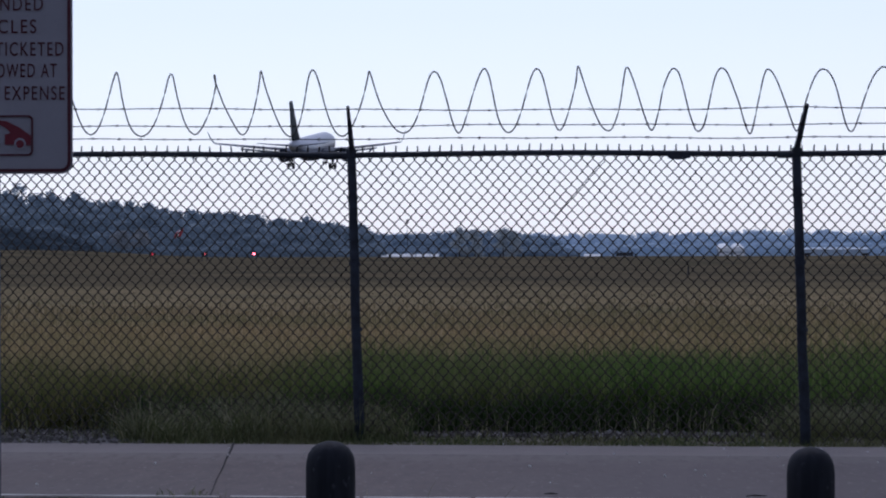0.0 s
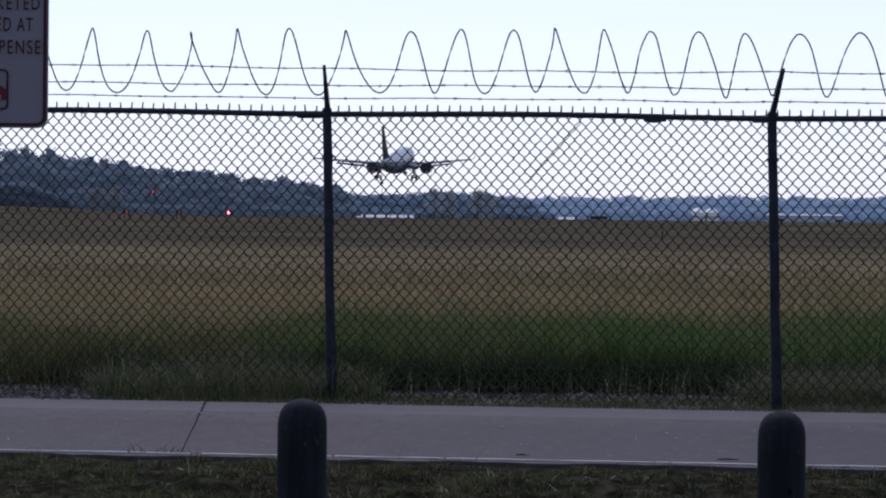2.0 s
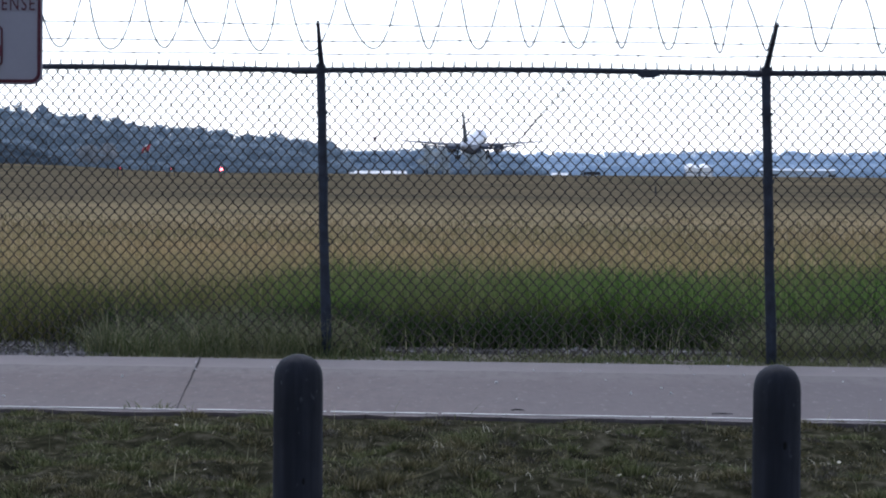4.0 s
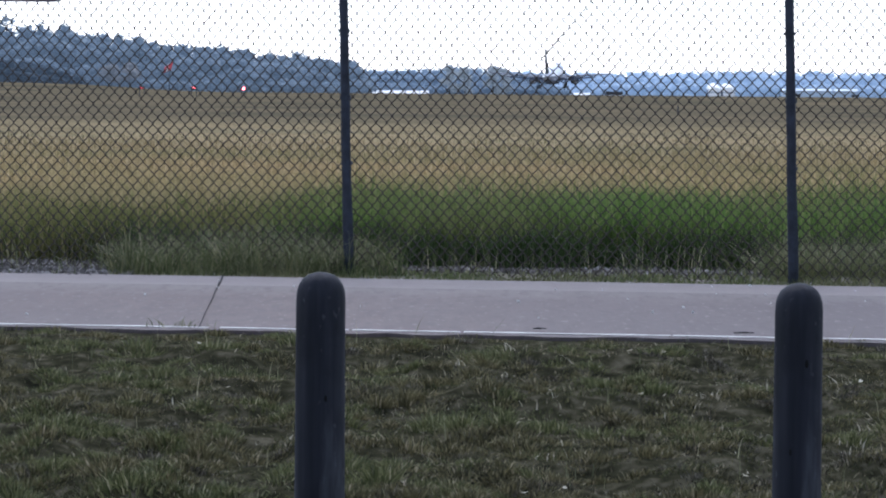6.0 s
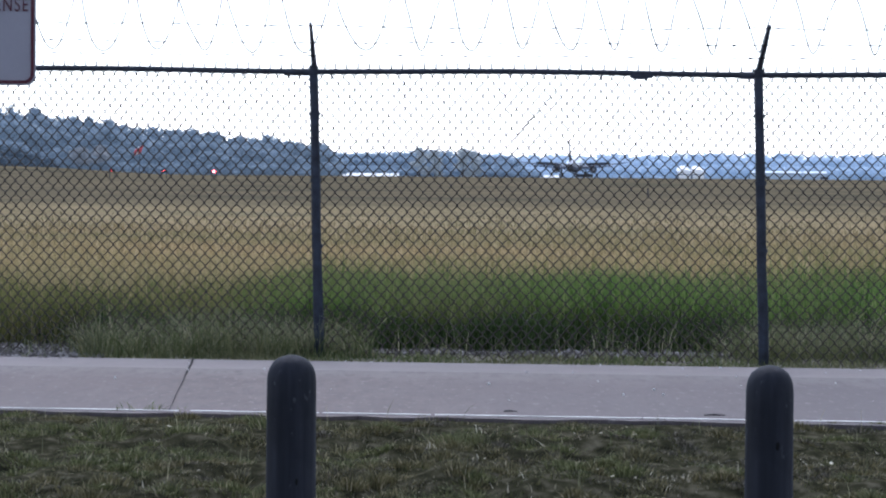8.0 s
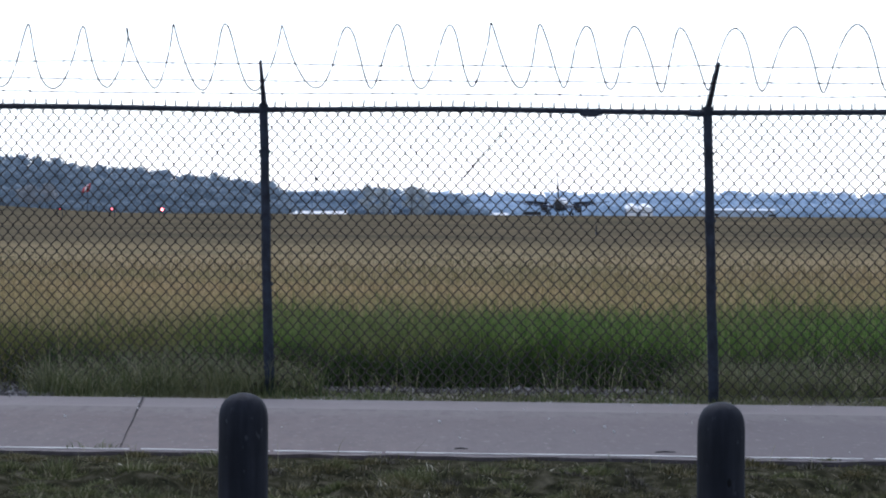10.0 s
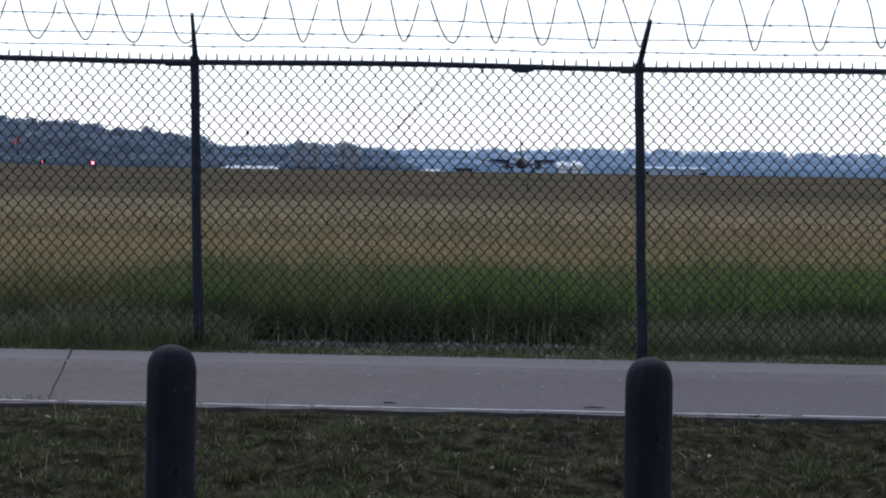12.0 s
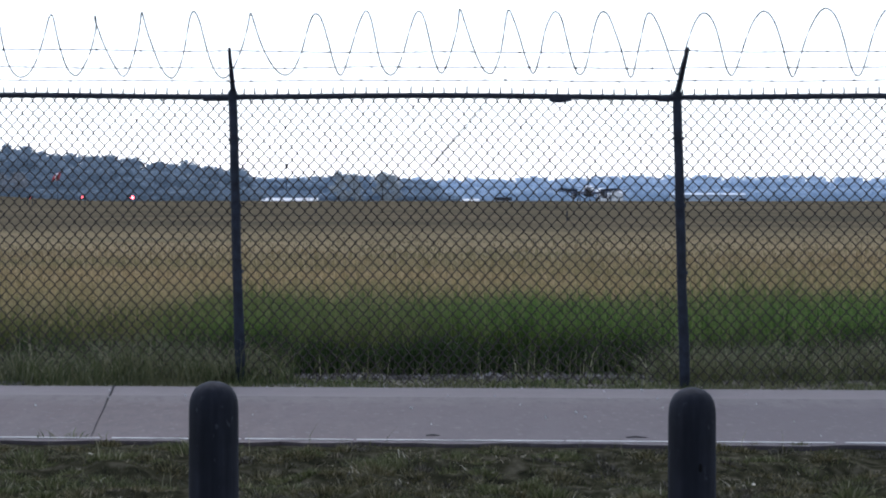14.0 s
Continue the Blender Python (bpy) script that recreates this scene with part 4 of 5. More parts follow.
# ---- trees ----
def leaf_cloud(verts, faces, rng, cx, cy, cz, rx, rz, n, size):
    """Small leaf sprays thrown through an uneven crown."""
    for _ in range(n):
        u, v = rng.uniform(-1, 1), rng.uniform(0, 2 * math.pi)
        inner = rng.random() < 0.15
        rr = rng.random() ** 0.4 * (0.6 if inner else 1.0)
        s = math.sqrt(1 - u * u)
        p = Vector((cx + rx * rr * s * math.cos(v), cy + rx * rr * s * math.sin(v), cz + rz * rr * u))
        a, b = rng.uniform(0, 2 * math.pi), rng.uniform(-0.9, 0.9)
        e1 = Vector((math.cos(a), math.sin(a), b)).normalized() * size * rng.uniform(0.6, 1.3) * (2.8 if inner else 1.0)
        e2 = e1.cross(Vector((rng.uniform(-1, 1), rng.uniform(-1, 1), rng.uniform(-1, 1)))).normalized() * size * rng.uniform(0.4, 0.9) * (2.8 if inner else 1.0)
        o = len(verts)
        verts += [p - e1 * 0.8 - e2 * 0.5, p + e1 * 0.5 - e2, p + e1 + e2 * 0.4, p - e1 * 0.4 + e2]
        faces.append((o, o + 1, o + 2, o + 3))


def tree_into(lv, lf, tv, tf, rng, x, y, z, h, spread, sprays, size, low=0.05):
    """One tree: tapered trunk and limbs, and a crown of several leaf clouds."""
    pts = [(Vector((x, y, z - 0.3)), 0.028 * h), (Vector((x + rng.uniform(-.02, .02) * h, y, z + h * 0.45)), 0.018 * h), (Vector((x + rng.uniform(-.04, .04) * h, y, z + h * 0.85)), 0.006 * h)]
    limbs = [pts]
    for k in range(3):
        a = rng.uniform(0, 6.28)
        st = pts[1][0] + Vector((0, 0, rng.uniform(-0.12, 0.2) * h))
        limbs.append([(st, 0.010 * h), (st + Vector((math.cos(a), math.sin(a), 0.8)) * spread * 0.7, 0.003 * h)])
    for limb in limbs:
        o = len(tv)
        for p, r in limb:
            tv += [p + Vector((r * math.cos(q), r * math.sin(q), 0)) for q in (0, 1.26, 2.51, 3.77, 5.03)]
        for s in range(len(limb) - 1):
            tf += [(o + s * 5 + i, o + s * 5 + (i + 1) % 5, o + s * 5 + 5 + (i + 1) % 5, o + s * 5 + 5 + i) for i in range(5)]
    n = rng.randint(6, 9)
    for k in range(n):
        t = (k + 0.5) / n
        zz = z + h * (low + (0.90 - low) * t + rng.uniform(-0.05, 0.02))
        wid = spread * (0.75 + 0.5 * math.sin(math.pi * (0.15 + 0.6 * t))) * rng.uniform(0.8, 1.1)
        a = rng.uniform(0, 6.28)
        d = spread * 0.55 * (1 - t * 0.7)
        leaf_cloud(lv, lf, rng, x + d * math.cos(a), y + d * math.sin(a), zz, wid * 0.62, h * 0.145 * rng.uniform(0.7, 1.2), sprays // n, size)


def woodland(name, label, rows, leaf, seed, sprays, size, kind="stuff"):
    rng = random.Random(seed)
    lv, lf, tv, tf = [], [], [], []
    for (x0, x1, y0, y1, step, height) in rows:
        x = x0
        while x < x1:
            y = rng.uniform(y0, y1)
            h = height(x) * (rng.uniform(0.96, 1.02) + 0.05 * noise.noise((x * 0.06, 3.0, seed)))
            tree_into(lv, lf, tv, tf, rng, x, y, rise(y) + 0.5 * bank(x, y), h, step * rng.uniform(0.95, 1.35), sprays, size)
            x += step * rng.uniform(0.6, 1.1)
    ob = base(name, 0, 0, 0, label, "woodland", kind=kind)
    mesh_part("trunks", raw("trunks", lv and tv, tf), BARK, ob)
    mesh_part("crowns", raw("crowns", lv, lf), leaf, ob)
    return ob


def span(points):
    """Straight runs between (place, height) pairs."""
    def f(x):
        if x <= points[0][0]:
            return points[0][1]
        for (a, ha), (b, hb) in zip(points, points[1:]):
            if x <= b:
                return ha + (hb - ha) * (x - a) / (b - a)
        return points[-1][1]
    return f


def build_trees():
    left = span([(-140, 20.5), (-112, 18.3), (-96, 17.0), (-76, 14.8), (-58, 13.7), (-54, 12.2), (-31, 11.0), (-23, 10.2), (-19, 7.5)])
    woodland("hazed_woods", "dark blue-green woodland edge beyond the airfield",
             [(-230, -24, 905, 925, 4.0, lambda x: left(x) * 1.005), (-226, -22, 890, 903, 4.4, lambda x: left(x) * (0.84 + 0.2 * noise.noise((x * 0.13, 1, 1)))), (-230, -21, 880, 888, 5.0, lambda x: left(x) * (0.72 + 0.35 * noise.noise((x * 0.11, 5, 1)))), (-230, -20, 872, 878, 4.5, lambda x: left(x) * (0.42 + 0.4 * noise.noise((x * 0.1, 9, 1)))), (-230, -19, 868, 871, 3.0, lambda x: 2.6)], HAZED_WOODS_LEAF, 21, 1250, 0.46, "structure")
    mid = span([(-30, 8.0), (-16, 7.6), (4, 8.8), (12, 9.2), (16, 8.2), (30, 7.4), (60, 6.5)])
    woodland("hazed_woods", "grey-green trees in the middle distance behind the runway",
             [(-32, 34, 1010, 1030, 5.0, lambda x: mid(x) * 1.05), (-30, 38, 1003, 1010, 4.5, lambda x: mid(x) * 0.8), (-30, 40, 996, 1001, 4.0, lambda x: mid(x) * 0.45), (-30, 40, 992, 995, 3.0, lambda x: 2.2)], HAZED_MID_LEAF, 31, 950, 0.4, "structure")
    for x, y, h, sp in ((4.5, 985, 10.4, 3.6), (9.5, 987, 9.4, 3.0), (18.5, 984, 9.6, 3.4), (22.0, 986, 8.8, 3.0)):
        rng = random.Random(int(x * 7))
        lv, lf, tv, tf = [], [], [], []
        tree_into(lv, lf, tv, tf, rng, 0, 0, 0, h, sp, 480, 0.42)
        ob = base("tree", x, y, rise(y), "grey-green broadleaf tree standing before the far woods", "tree", "trees beyond the runway")
        mesh_part("trunk", raw("trunk", tv, tf), BARK, ob)
        mesh_part("crown", raw("crown", lv, lf), HAZED_TREE_LEAF, ob)
    for x, y, h, sp in ((-127, 899, 22.6, 4.5), (-117, 900, 21.4, 4.0), (-108, 899, 20.2, 3.6)):
        rng = random.Random(int(-x * 3))
        lv, lf, tv, tf = [], [], [], []
        tree_into(lv, lf, tv, tf, rng, 0, 0, 0, h, sp, 300, 0.5, 0.3)
        ob = base("tree", x, y, rise(y) + bank(x, y) - 1.5, "thin-topped tree rising out of the woodland edge", "tree", "trees over the woodland")
        mesh_part("trunk", raw("trunk", tv, tf), BARK, ob)
        mesh_part("crown", raw("crown", lv, lf), HAZED_WOODS_LEAF, ob)
    low = span([(-180, 10.0), (-124, 9.0), (-110, 6.0), (-100, 2.6)])
    woodland("hazed_woods", "dark thicket at the foot of the woodland",
             [(-180, -101, 864, 868, 3.0, low), (-180, -106, 860, 863, 2.6, lambda x: 0.55 * low(x))], HAZED_THICKET_LEAF, 51, 700, 0.42, "structure")
    for x, y, h, sp in ((-92.0, 866, 7.2, 4.0), (-87.0, 867, 8.2, 4.2)):
        rng = random.Random(int(-x * 5))
        lv, lf, tv, tf = [], [], [], []
        tree_into(lv, lf, tv, tf, rng, 0, 0, 0, h, sp, 420, 0.42, 0.3)
        ob = base("tree", x, y, rise(y) + bank(x, y) - 0.6, "brownish broadleaf tree before the dark woods", "tree", "brownish trees at the wood")
        mesh_part("trunk", raw("trunk", tv, tf), BARK, ob)
        mesh_part("crown", raw("crown", lv, lf), HAZED_BROWN_LEAF, ob)
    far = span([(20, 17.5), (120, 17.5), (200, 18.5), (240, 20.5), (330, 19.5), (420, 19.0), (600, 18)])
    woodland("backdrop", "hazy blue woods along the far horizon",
             [(-80, 480, 2320, 2380, 9, lambda x: far(x) * 1.06), (-80, 480, 2290, 2315, 9, lambda x: far(x) * 0.85), (-80, 480, 2270, 2285, 8, lambda x: far(x) * 0.5)], HAZED_FAR_LEAF, 41, 560, 1.0, "structure")


# ---- grass ----
def sward(name, label, material, blades, seed, place, height, width, lean=0.45, ground=None, outward=None):
    """Single bent blades, each a tapered strip."""
    rng = np.random.default_rng(seed)
    xy = place(rng, blades)
    n = len(xy)
    h = height(rng, xy)
    w = width(rng, xy)
    a = rng.uniform(0, 2 * np.pi, n)
    la = rng.uniform(0, 2 * np.pi, n)
    ln = np.abs(rng.normal(0, lean, n)) * h
    z0 = np.array([ground(x, y) if ground else rise(y) for x, y in xy]) - 0.01
    b = np.stack([xy[:, 0], xy[:, 1], z0], 1)
    side = np.stack([np.cos(a), np.sin(a) * 0.5, np.zeros(n)], 1) * w[:, None] / 2
    tilt = np.stack([np.cos(la), np.sin(la), np.zeros(n)], 1) * ln[:, None]
    if outward:
        tilt[:, :2] += outward(xy) * h[:, None]
    up = np.stack([np.zeros(n), np.zeros(n), h], 1)
    mid = b + up * 0.55 + tilt * 0.3
    tip = b + up * 1.0 + tilt
    verts = np.stack([b - side, b + side, mid - side * 0.75, mid + side * 0.75, tip], 1).reshape(-1, 3)
    i = np.arange(n)[:, None] * 5
    tris = np.concatenate([i + [0, 1, 3], i + [0, 3, 2], i + [2, 3, 4]], 1).reshape(-1, 3)
    ob = mesh_part(name, raw(name, verts.tolist(), tris.tolist()), material)
    return tagged(ob, label, "grass", kind="stuff")


def wedge(y0, y1, power=1.0):
    """Scatter over the ground, thinner with distance."""
    def f(rng, n):
        y = (y0 ** -power + rng.random(n) * (y1 ** -power - y0 ** -power)) ** (-1 / power)
        x = (rng.random(n) * 0.44 - 0.19) * (y + 2)
        return np.stack([x, y], 1)
    return f


def clumped(f, seed, scale, keep):
    """Keeps more of the blades where the ground is lush."""
    def g(rng, n):
        xy = f(rng, n)
        v = np.array([noise.noise((x * scale, y * scale, seed)) for x, y in xy])
        return xy[rng.random(len(xy)) < np.clip(keep + v * 1.1, 0.05, 1)]
    return g


def fading(f):
    def g(rng, n):
        xy = f(rng, n)
        return xy[rng.random(n) < np.clip(1.55 - xy[:, 1] / 105 + 0.9 * np.array([noise.noise((x * 0.05, y * 0.03, 71)) for x, y in xy]), 0.0, 1) ** 1.5]
    return g


def build_grass():
    def uneven(xy, s, seed):
        return np.array([noise.noise((x * s, y * s, seed)) for x, y in xy])

    def lawn_ok(f):
        def g(rng, n):
            xy = f(rng, n)
            return xy[xy[:, 1] < 15.59 + ROAD_SLOPE * xy[:, 0] + 0.16 * uneven(xy * (1, 0), 1.4, 19) + 0.12 * uneven(xy * (1, 0), 6, 20) + rng.normal(0, 0.03, len(xy))]
        return g

    def hollow(xy, rng):
        """False in the bare, trodden hollows."""
        return uneven(xy, 2.6, 35) + 0.5 * uneven(xy, 6.0, 36) - 0.06 * np.clip(xy[:, 0], 0, 1.5) > -0.24 + rng.normal(0, 0.05, len(xy))

    def trodden(f):
        def g(rng, n):
            xy = f(rng, n)
            return xy[hollow(xy, rng) | (rng.random(len(xy)) < 0.3)]
        return g
    sward("lawn_grass", "short rough lawn of green and brown grass", LAWN_BLADE, 200000, 1, trodden(clumped(lawn_ok(wedge(9.6, 16.1, 1)), 2.0, 6.0, 0.6)),
          lambda r, xy: np.clip(r.normal(0.017, 0.007, len(xy)) * (1 + 1.5 * uneven(xy, 4.2, 7)), 0.005, 0.05), lambda r, xy: r.uniform(0.005, 0.0095, len(xy)), 1.1, lawn_z)

    # tussocks: blades fan out from many crowns, green or withered by patches
    def tussocks(name, label, material, crowns, per, seed, tall, wide, want):
        rng = np.random.default_rng(seed)
        c = lawn_ok(wedge(9.6, 15.9, 1))(rng, crowns)
        mood = -0.09 * np.clip(c[:, 0], -1, 1.5) + uneven(c, 1.1, 31) + 0.6 * uneven(c, 3.0, 33) + rng.normal(0, 0.16, len(c))
        c = c[want(mood) & hollow(c, rng)]
        size = rng.uniform(0.5, 1.2, len(c)) * wide
        high = np.clip(rng.lognormal(math.log(tall), 0.35, len(c)), 0.018, 0.12)
        own = rng.integers(0, len(c), len(c) * per)
        off = rng.normal(0, 1, (len(own), 2)) * size[own][:, None]
        spread = np.linalg.norm(off, axis=1) / size[own]
        sward(name, label, material, len(own), seed + 1, lambda r, n: c[own] + off,
              lambda r, xy: high[own] * np.clip(1.1 - 0.22 * spread, 0.3, 1.1) * r.uniform(0.6, 1.1, len(xy)),
              lambda r, xy: r.uniform(0.005, 0.010, len(xy)), 0.45, lawn_z, lambda xy: off / size[own][:, None] * 0.42)
    tussocks("lawn_tussocks", "dense green tufts standing out of the rough lawn", GREEN_TUFT, 1800, 170, 71, 0.040, 0.056, lambda m: m > 0.08)
    tussocks("lawn_tussocks", "olive and withered tufts in the rough lawn", OLIVE_TUFT, 2700, 140, 81, 0.037, 0.050, lambda m: (m < 0.12) & (m > -0.3))
    tussocks("lawn_tussocks", "grey-brown dead thatch tufts in the rough lawn", THATCH, 2000, 70, 91, 0.026, 0.045, lambda m: m < -0.1)
    sward("lawn_stalks", "scattered pale dry stalks on the lawn", STRAW, 2000, 2, clumped(lawn_ok(wedge(9.6, 15.9, 1)), 9.0, 1.3, 0.32),
          lambda r, xy: r.uniform(0.012, 0.032, len(xy)), lambda r, xy: r.uniform(0.004, 0.010, len(xy)), 1.4, lawn_z)
    sward("seed_stalks", "thin pale stems standing over the lawn", PALE_WEED, 220, 4, lawn_ok(wedge(9.6, 15.9, 1)),
          lambda r, xy: r.uniform(0.05, 0.14, len(xy)), lambda r, xy: r.uniform(0.003, 0.005, len(xy)), 0.25, lawn_z)

    def tufts(rng, n):
        spots = np.stack([rng.uniform(-1.9, 2.2, 40), rng.uniform(10.0, 15.2, 40)], 1)
        spots[:26] = np.stack([rng.uniform(0.0, 1.9, 26), rng.normal(12.9, 0.9, 26)], 1)
        xy = spots[rng.integers(0, 40, n)] + rng.normal(0, 0.05, (n, 2)) * (1, 1.6)
        return xy
    sward("straw_tufts", "bleached tufts of dead grass lying on the lawn", STRAW, 260, 63, tufts,
          lambda r, xy: r.uniform(0.02, 0.06, len(xy)), lambda r, xy: r.uniform(0.003, 0.008, len(xy)), 1.3, lawn_z)
    # curled dead leaves caught in the grass
    rng = random.Random(77)
    verts, faces = [], []
    for _ in range(46):
        y = rng.uniform(9.8, 15.4)
        x = rng.uniform(-0.17, 0.2) * y if rng.random() < 0.5 else rng.gauss(0.085, 0.05) * y
        if y > 15.4 + ROAD_SLOPE * x:
            continue
        ln, wd, turn, z = rng.uniform(0.007, 0.017), rng.uniform(0.005, 0.011), rng.uniform(0, 6.28), lawn_z(x, y) + rng.uniform(0.012, 0.03)
        o = len(verts)
        for k in range(4):
            t = k / 3 * 2 - 1
            for side in (-1, 0, 1):
                ww = wd * (1 - 0.75 * t * t) * side
                px, py = t * ln, ww
                verts.append((x + px * math.cos(turn) - py * math.sin(turn), y + px * math.sin(turn) + py * math.cos(turn), z + 0.005 * t * t + 0.3 * abs(ww) - 0.2 * ln * t))
        for k in range(3):
            for j in (0, 1):
                q = o + k * 3 + j
                faces.append((q, q + 1, q + 4, q + 3))
    ob = mesh_part("dead_leaves", raw("dead_leaves", verts, faces), STRAW)
    tagged(ob, "small curled bleached leaves caught in the lawn", "leaves", kind="stuff")

    def verge_h(r, xy):
        lush = uneven(xy, 0.5, 3)
        lefty = np.clip((xy[:, 0] + 2.2) / 2.0, 0, 1)
        return np.clip(r.normal(0.46, 0.09, len(xy)) * (0.88 + 0.25 * lush + 0.30 * uneven(xy, 2.3, 17)) * (0.8 + 0.2 * lefty), 0.10, 0.8)
    def sided(f, lush):
        def g(rng, n):
            xy = f(rng, n)
            bound = (xy[:, 0] + 0.9) / 0.5 + 1.6 * uneven(xy, 0.8, 21)
            share = np.clip(0.5 + bound * 0.5, 0.04, 0.96)
            pick = rng.random(len(xy)) < share
            return xy[pick if lush else ~pick]
        return g
    def ragged(f):
        def g(rng, n):
            xy = f(rng, n)
            return xy[rng.random(len(xy)) < np.clip((27.6 - xy[:, 1]) / 4.4 + 1.2 * uneven(xy, 0.9, 61), 0, 1)]
        return g
    field = ragged(clumped(wedge(22.0, 30.5, 1.5), 4.0, 0.8, 0.75))
    sward("tall_grass", "tall lush green grass behind the fence", VERGE_BLADE, 185000, 3, sided(field, True), verge_h, lambda r, xy: r.uniform(0.008, 0.016, len(xy)), 0.5)
    sward("tall_grass", "olive and brown seeding grass behind the fence", OLIVE_BLADE, 140000, 13, sided(field, False), lambda r, xy: verge_h(r, xy) * 0.95, lambda r, xy: r.uniform(0.007, 0.014, len(xy)), 0.4)
    sward("seed_stalks", "thin pale seed stalks standing at the verge", PALE_WEED, 260, 23, wedge(21.2, 22.0, 1), lambda r, xy: r.uniform(0.1, 0.28, len(xy)), lambda r, xy: r.uniform(0.004, 0.007, len(xy)), 0.4)
    sward("dry_grass", "tan seeding grass mixed into the tall green growth", DRY_BLADE, 22000, 27, clumped(wedge(23.5, 33, 1.2), 14.0, 0.5, 0.4),
          lambda r, xy: r.uniform(0.28, 0.50, len(xy)), lambda r, xy: r.uniform(0.006, 0.011, len(xy)), 0.45)

    def foot(f, west, lush):
        """Back from the western gravel, forward under the lush growth."""
        def g(rng, n):
            xy = f(rng, n)
            line = np.where(xy[:, 0] < -2.2, west, lush) + 0.25 * uneven(xy, 1.5, 45)
            return xy[(xy[:, 1] > line) & (rng.random(n) < np.clip(0.8 + 0.9 * uneven(xy, 1.7, 41), 0.1, 1))]
        return g
    # band of weeds whose dark colour stands in for shade
    sward("shade_weeds", "broad-leaved weeds coloured dark as the shade under the tall grass", SHADED_WEED, 75000, 43, foot(wedge(21.4, 22.9, 1), 22.2, 21.62),
          lambda r, xy: np.clip(r.normal(0.21, 0.06, len(xy)) * (1 + 0.7 * uneven(xy, 1.1, 5)), 0.05, 0.38), lambda r, xy: r.uniform(0.008, 0.017, len(xy)), 0.6)

    # grey seeding weeds in stands on both sides of the lush stretch
    def stands(f):
        def g(rng, n):
            xy = f(rng, n)
            x = xy[:, 0] + 0.3 * uneven(xy, 1.3, 47)
            full = np.clip(np.minimum((x + 2.25) / 0.25, (-0.25 - x) / 0.5), 0, 1) + np.clip((x - 2.15) / 0.4, 0, 1)
            return xy[rng.random(n) < np.clip(full * (0.6 + uneven(xy, 2.6, 49) + 0.8 * uneven(xy, 6.0, 149)), 0.012, 1)]
        return g
    sward("pale_weeds", "grey-green seeding weeds standing along the fence", PALE_WEED, 34000, 53, stands(wedge(20.85, 22.0, 1)),
          lambda r, xy: np.clip(r.normal(0.17, 0.08, len(xy)) * (1 + 0.6 * uneven(xy, 1.9, 51) + 0.7 * uneven(xy, 5.5, 151)), 0.02, 0.36), lambda r, xy: r.uniform(0.004, 0.010, len(xy)), 1.0)
    sward("olive_weeds", "olive weeds standing along the fence", WEED_BLADE, 34000, 57, stands(wedge(20.7, 22.0, 1)),
          lambda r, xy: np.clip(r.normal(0.15, 0.06, len(xy)) * (1 + 0.6 * uneven(xy, 1.9, 52) + 0.7 * uneven(xy, 5.0, 152)), 0.02, 0.34), lambda r, xy: r.uniform(0.005, 0.012, len(xy)), 1.0)
    # low turf between the road and the fence
    def turf(f):
        def g(rng, n):
            xy = f(rng, n)
            d = xy[:, 1] - (20.17 + ROAD_SLOPE * xy[:, 0])
            bare = np.where(xy[:, 0] < -2.2, 0.15, 0.95)
            return xy[(d > 0.03 * rng.random(n)) & (d < bare + 0.25 * uneven(xy, 1.2, 55)) & (rng.random(n) < np.clip(0.8 + 0.8 * uneven(xy, 2.5, 56), 0.15, 1))]
        return g
    sward("verge_turf", "low worn turf between the road and the fence", WEED_BLADE, 52000, 59, turf(wedge(19.4, 21.8, 1)),
          lambda r, xy: np.clip(r.normal(0.034, 0.015, len(xy)) * (1 + uneven(xy, 3, 58)), 0.008, 0.09), lambda r, xy: r.uniform(0.006, 0.011, len(xy)), 0.7)
    sward("joint_weeds", "small dark weeds growing from the road joint", WEED_BLADE, 40, 33, lambda rng, n: np.stack([rng.normal(-1.34, 0.10, n), rng.normal(15.88, 0.03, n)], 1),
          lambda r, xy: r.uniform(0.02, 0.07, len(xy)), lambda r, xy: r.uniform(0.004, 0.007, len(xy)), 1.0, lambda x, y: 0.0)

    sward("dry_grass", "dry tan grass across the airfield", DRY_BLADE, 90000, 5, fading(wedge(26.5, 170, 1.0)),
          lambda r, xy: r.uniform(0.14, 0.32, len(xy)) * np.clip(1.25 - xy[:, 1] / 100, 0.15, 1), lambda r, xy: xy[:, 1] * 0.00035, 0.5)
    # gravel bared along the fence: angular stones
    rng = random.Random(18)
    verts, faces = [], []
    spots = []
    for _ in range(2600):
        x = rng.uniform(-5.0, -2.05)
        spots.append((x, rng.uniform(20.32, 22.3) + ROAD_SLOPE * (x + 2.2)))
    for _ in range(900):
        x = rng.uniform(-0.3, 2.6)
        spots.append((x, rng.gauss(21.42, 0.16) + ROAD_SLOPE * (x - 1)))
    for x, y in spots:
        r = rng.uniform(0.010, 0.026)
        o = len(verts)
        z = rise(y) + r * 0.35
        for dx, dy, dz in ((1, 0, 0), (0.2, 1, 0.1), (-1, 0.1, 0), (0, -1, -0.1), (0.1, 0, 0.75), (0, 0, -0.75)):
            verts.append((x + (dx + rng.uniform(-0.3, 0.3)) * r, y + (dy + rng.uniform(-0.3, 0.3)) * r, z + (dz + rng.uniform(-0.2, 0.2)) * r))
        faces += [(o + p, o + q, o + w) for p, q, w in ((0, 1, 4), (1, 2, 4), (2, 3, 4), (3, 0, 4), (1, 0, 5), (2, 1, 5), (3, 2, 5), (0, 3, 5))]
    ob = mesh_part("gravel", raw("gravel", verts, faces), GRAVEL)
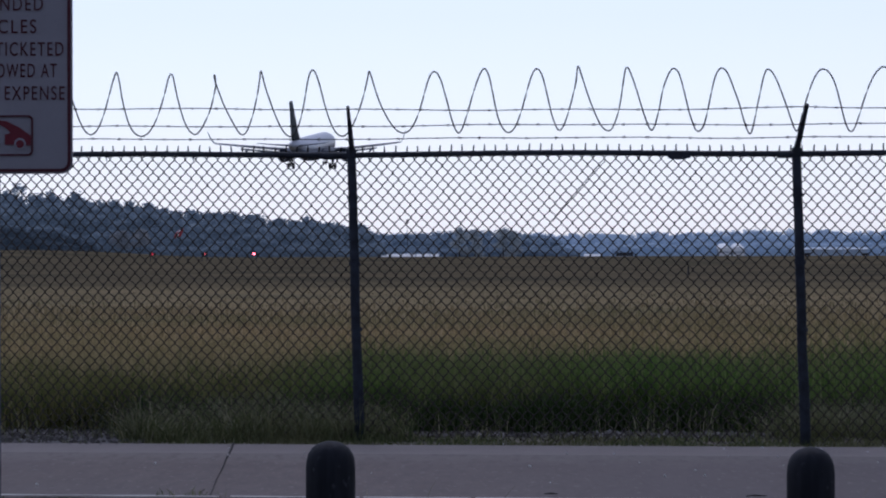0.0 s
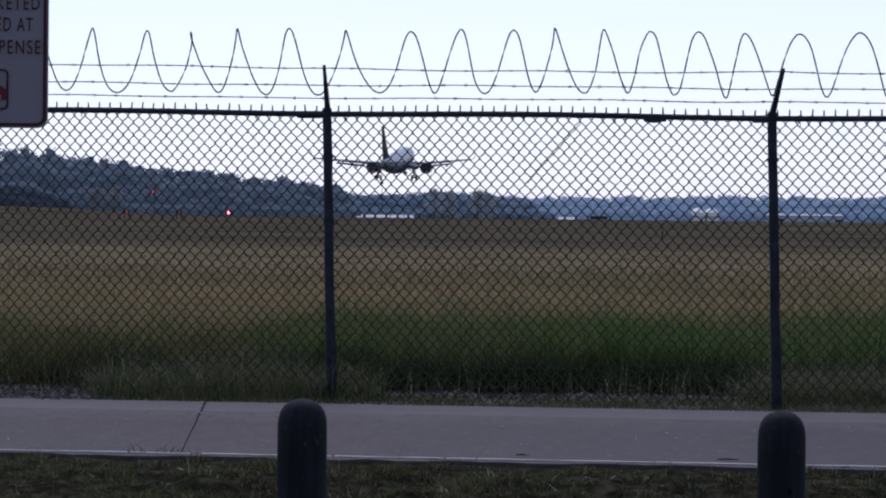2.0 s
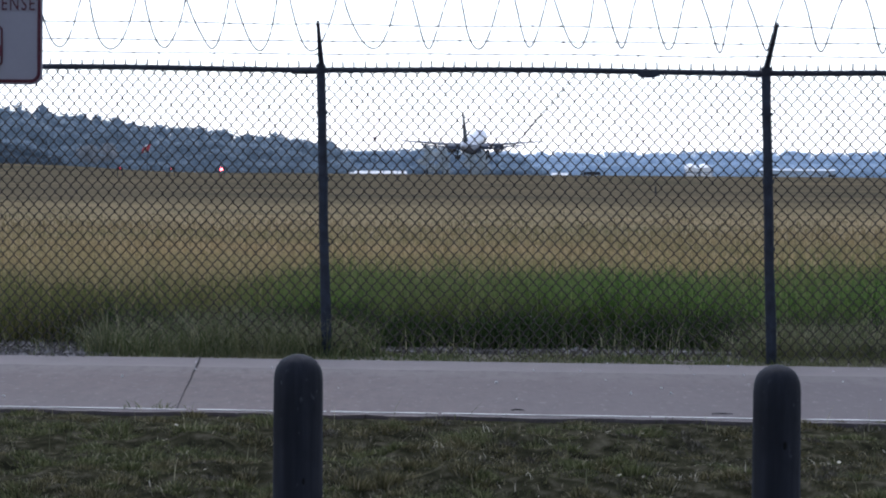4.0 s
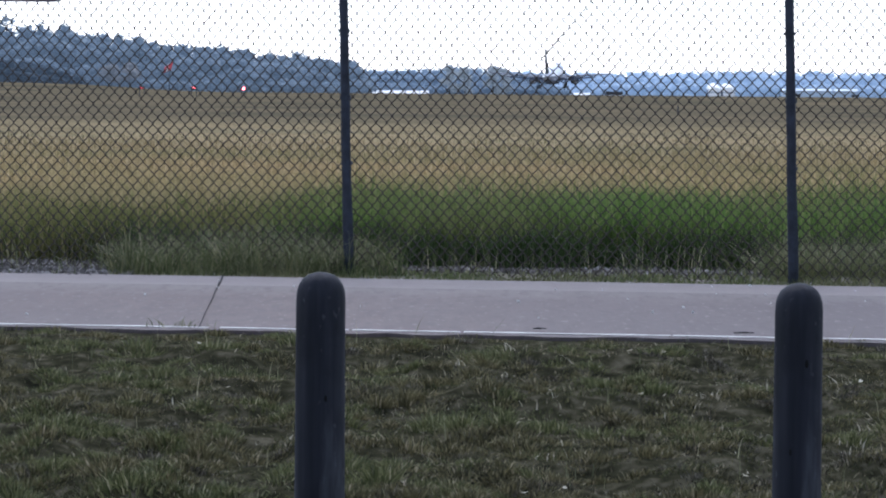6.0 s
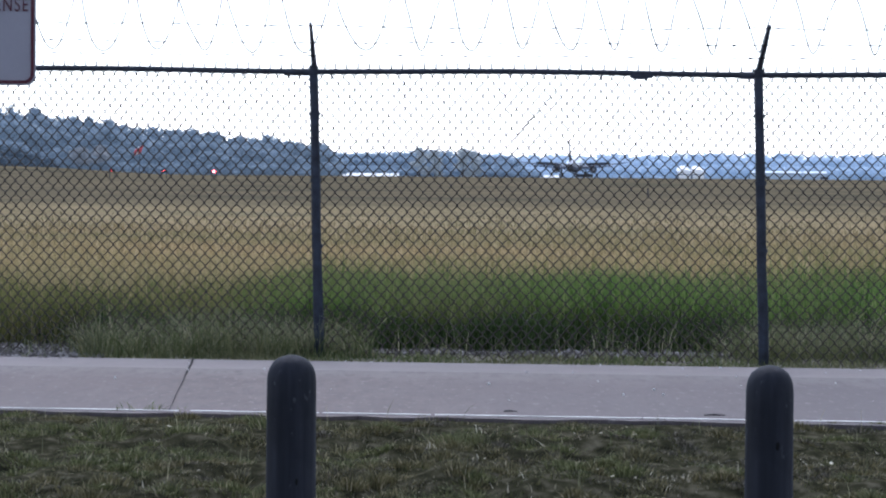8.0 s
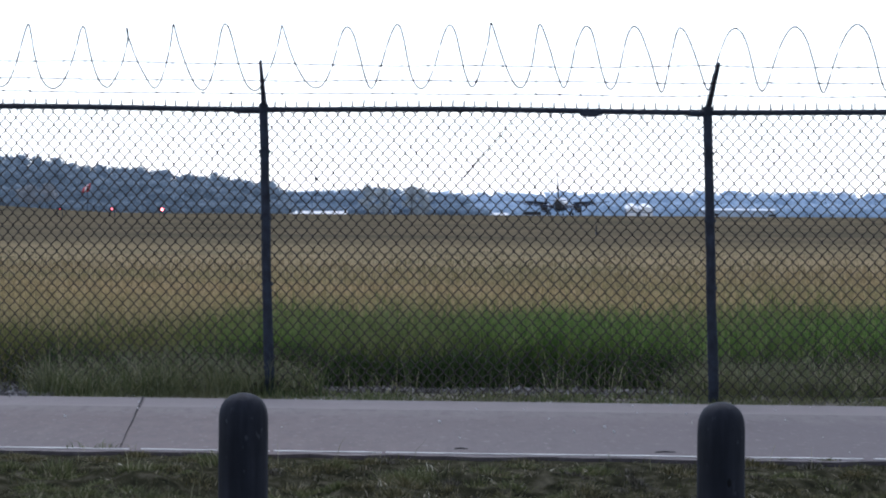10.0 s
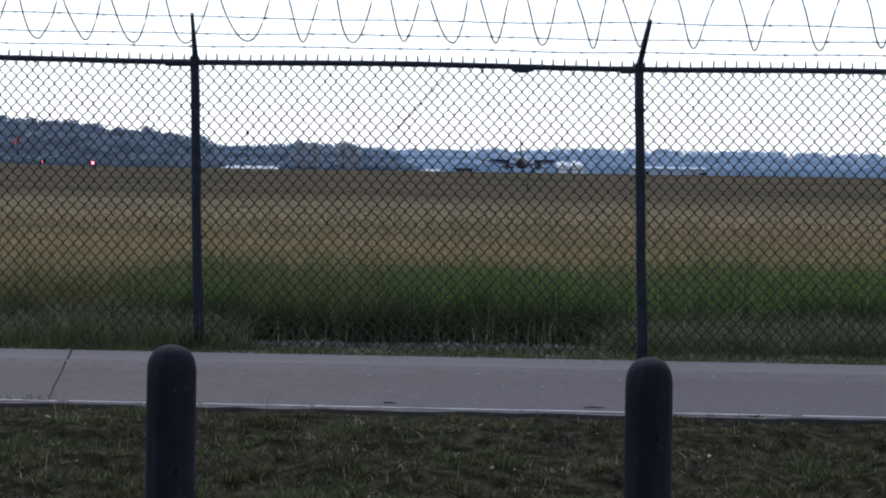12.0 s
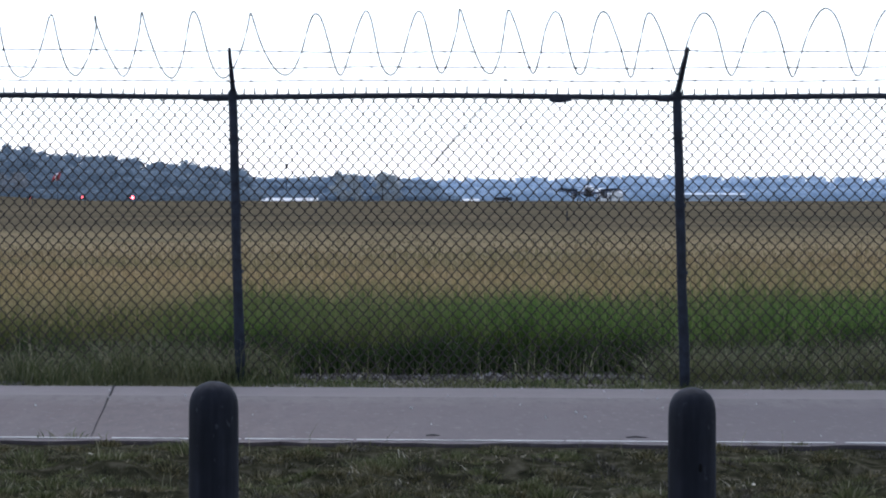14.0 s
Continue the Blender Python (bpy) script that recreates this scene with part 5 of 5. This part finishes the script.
    tagged(ob, "grey gravel bared along the foot of the fence", "gravel", kind="stuff")
    # loose stones at the road's edges
    rng = random.Random(8)
    bm = bmesh.new()
    for _ in range(110):
        x = rng.uniform(-4.5, 5.5)
        y = (20.25 + ROAD_SLOPE * x + abs(rng.gauss(0, 0.25))) if rng.random() < 0.7 else rng.uniform(15.9, 20) + ROAD_SLOPE * x
        r = rng.uniform(0.003, 0.009)
        zz = rise(y) if y > 20.2 + ROAD_SLOPE * x else 0.002
        bmesh.ops.create_icosphere(bm, subdivisions=1, radius=r, matrix=pose(x, y, zz + r * 0.4, rng.uniform(0, 90), rng.uniform(0, 90)) @ Matrix.Diagonal((1.3, 1, 0.7, 1)))
    ob = part("loose_stones", bm, STONE)
    tagged(ob, "pale loose stones scattered along the road edge", "stones", kind="stuff")


def build_twig(x, y, ln, turn):
    ob = base("twig", x, y, 0.008, "thin dark twig lying on the asphalt", "twig", rz=turn)
    bm = bmesh.new()
    tube(bm, [(-ln / 2, 0, 0.002), (-ln * 0.1, 0.01, 0.004), (ln * 0.2, -0.006, 0.004), (ln / 2, 0.008, 0.002)], [0.003, 0.005, 0.004, 0.002], 6)
    part("stem", bm, BARK, ob)
    bm = bmesh.new()
    tube(bm, [(0, 0, 0.004), (ln * 0.15, 0.03, 0.006)], [0.005, 0.002], 5)
    part("side_shoot", bm, BARK, ob)


build_ground()
build_road()
build_twig(1.6, 15.68, 0.11, 4)
build_twig(0.55, 15.85, 0.07, -8)
build_sky_blocker()
build_sign()
build_bollard(-0.382, 10.227, 0.627, 0.0, 1, "round-topped weathered wooden bollard with a smooth face")
build_bollard(1.197, 9.982, 0.618, 0.0, 2, "round-topped weathered wooden bollard with a long split", 0.0795)
airliner = build_airliner()
build_fittings()
build_trees()
build_fence()
build_grass()


# ---- what moves ----
def motions():
    # seconds, place across and along, height of the wheels, nose-up angle
    track = [(0.0, -23.9, 545, 17.0, 5.0), (1.0, -15.4, 594, 12.9, 5.5), (2.0, -5.1, 644, 9.2, 6.0), (3.2, 7.0, 704, 6.2, 5.8), (4.5, 19.0, 768, 4.4, 7.3), (5.3, 26.0, 809, 3.5, 7.1), (6.0, 32.4, 845, 2.8, 6.3),
             (7.0, 42.6, 896, 2.1, 5.6), (7.4, 46.5, 916, 1.75, 5.2), (8.0, 52.0, 945, rise(945) + 0.1, 3.8), (8.3, 54.9, 958, rise(958), 3.0), (9.0, 61.6, 990, rise(990), 0.7), (9.6, 66.6, 1015, rise(1015), 0.0), (11.5, 81.7, 1085, rise(1085), 0.0),
             (13.0, 93.2, 1135, rise(1135), 0.0), (14.0, 101.0, 1165, rise(1165), 0.0)]
    walk(airliner, [(t, pose(x, y, z, pitch, 0, -8.3 if t < 8 else -7.4 if t < 10 else -6.6)) for t, x, y, z, pitch in track])
    for panel, side in SPOILERS:
        walk(panel, [(t, pose(side * 8.1, -0.75, 3.98, swing, side * -5.5, side * -19)) for t, swing in ((0.0, 0), (7.5, 0), (8.1, -48), (14.0, -48))])


motions()
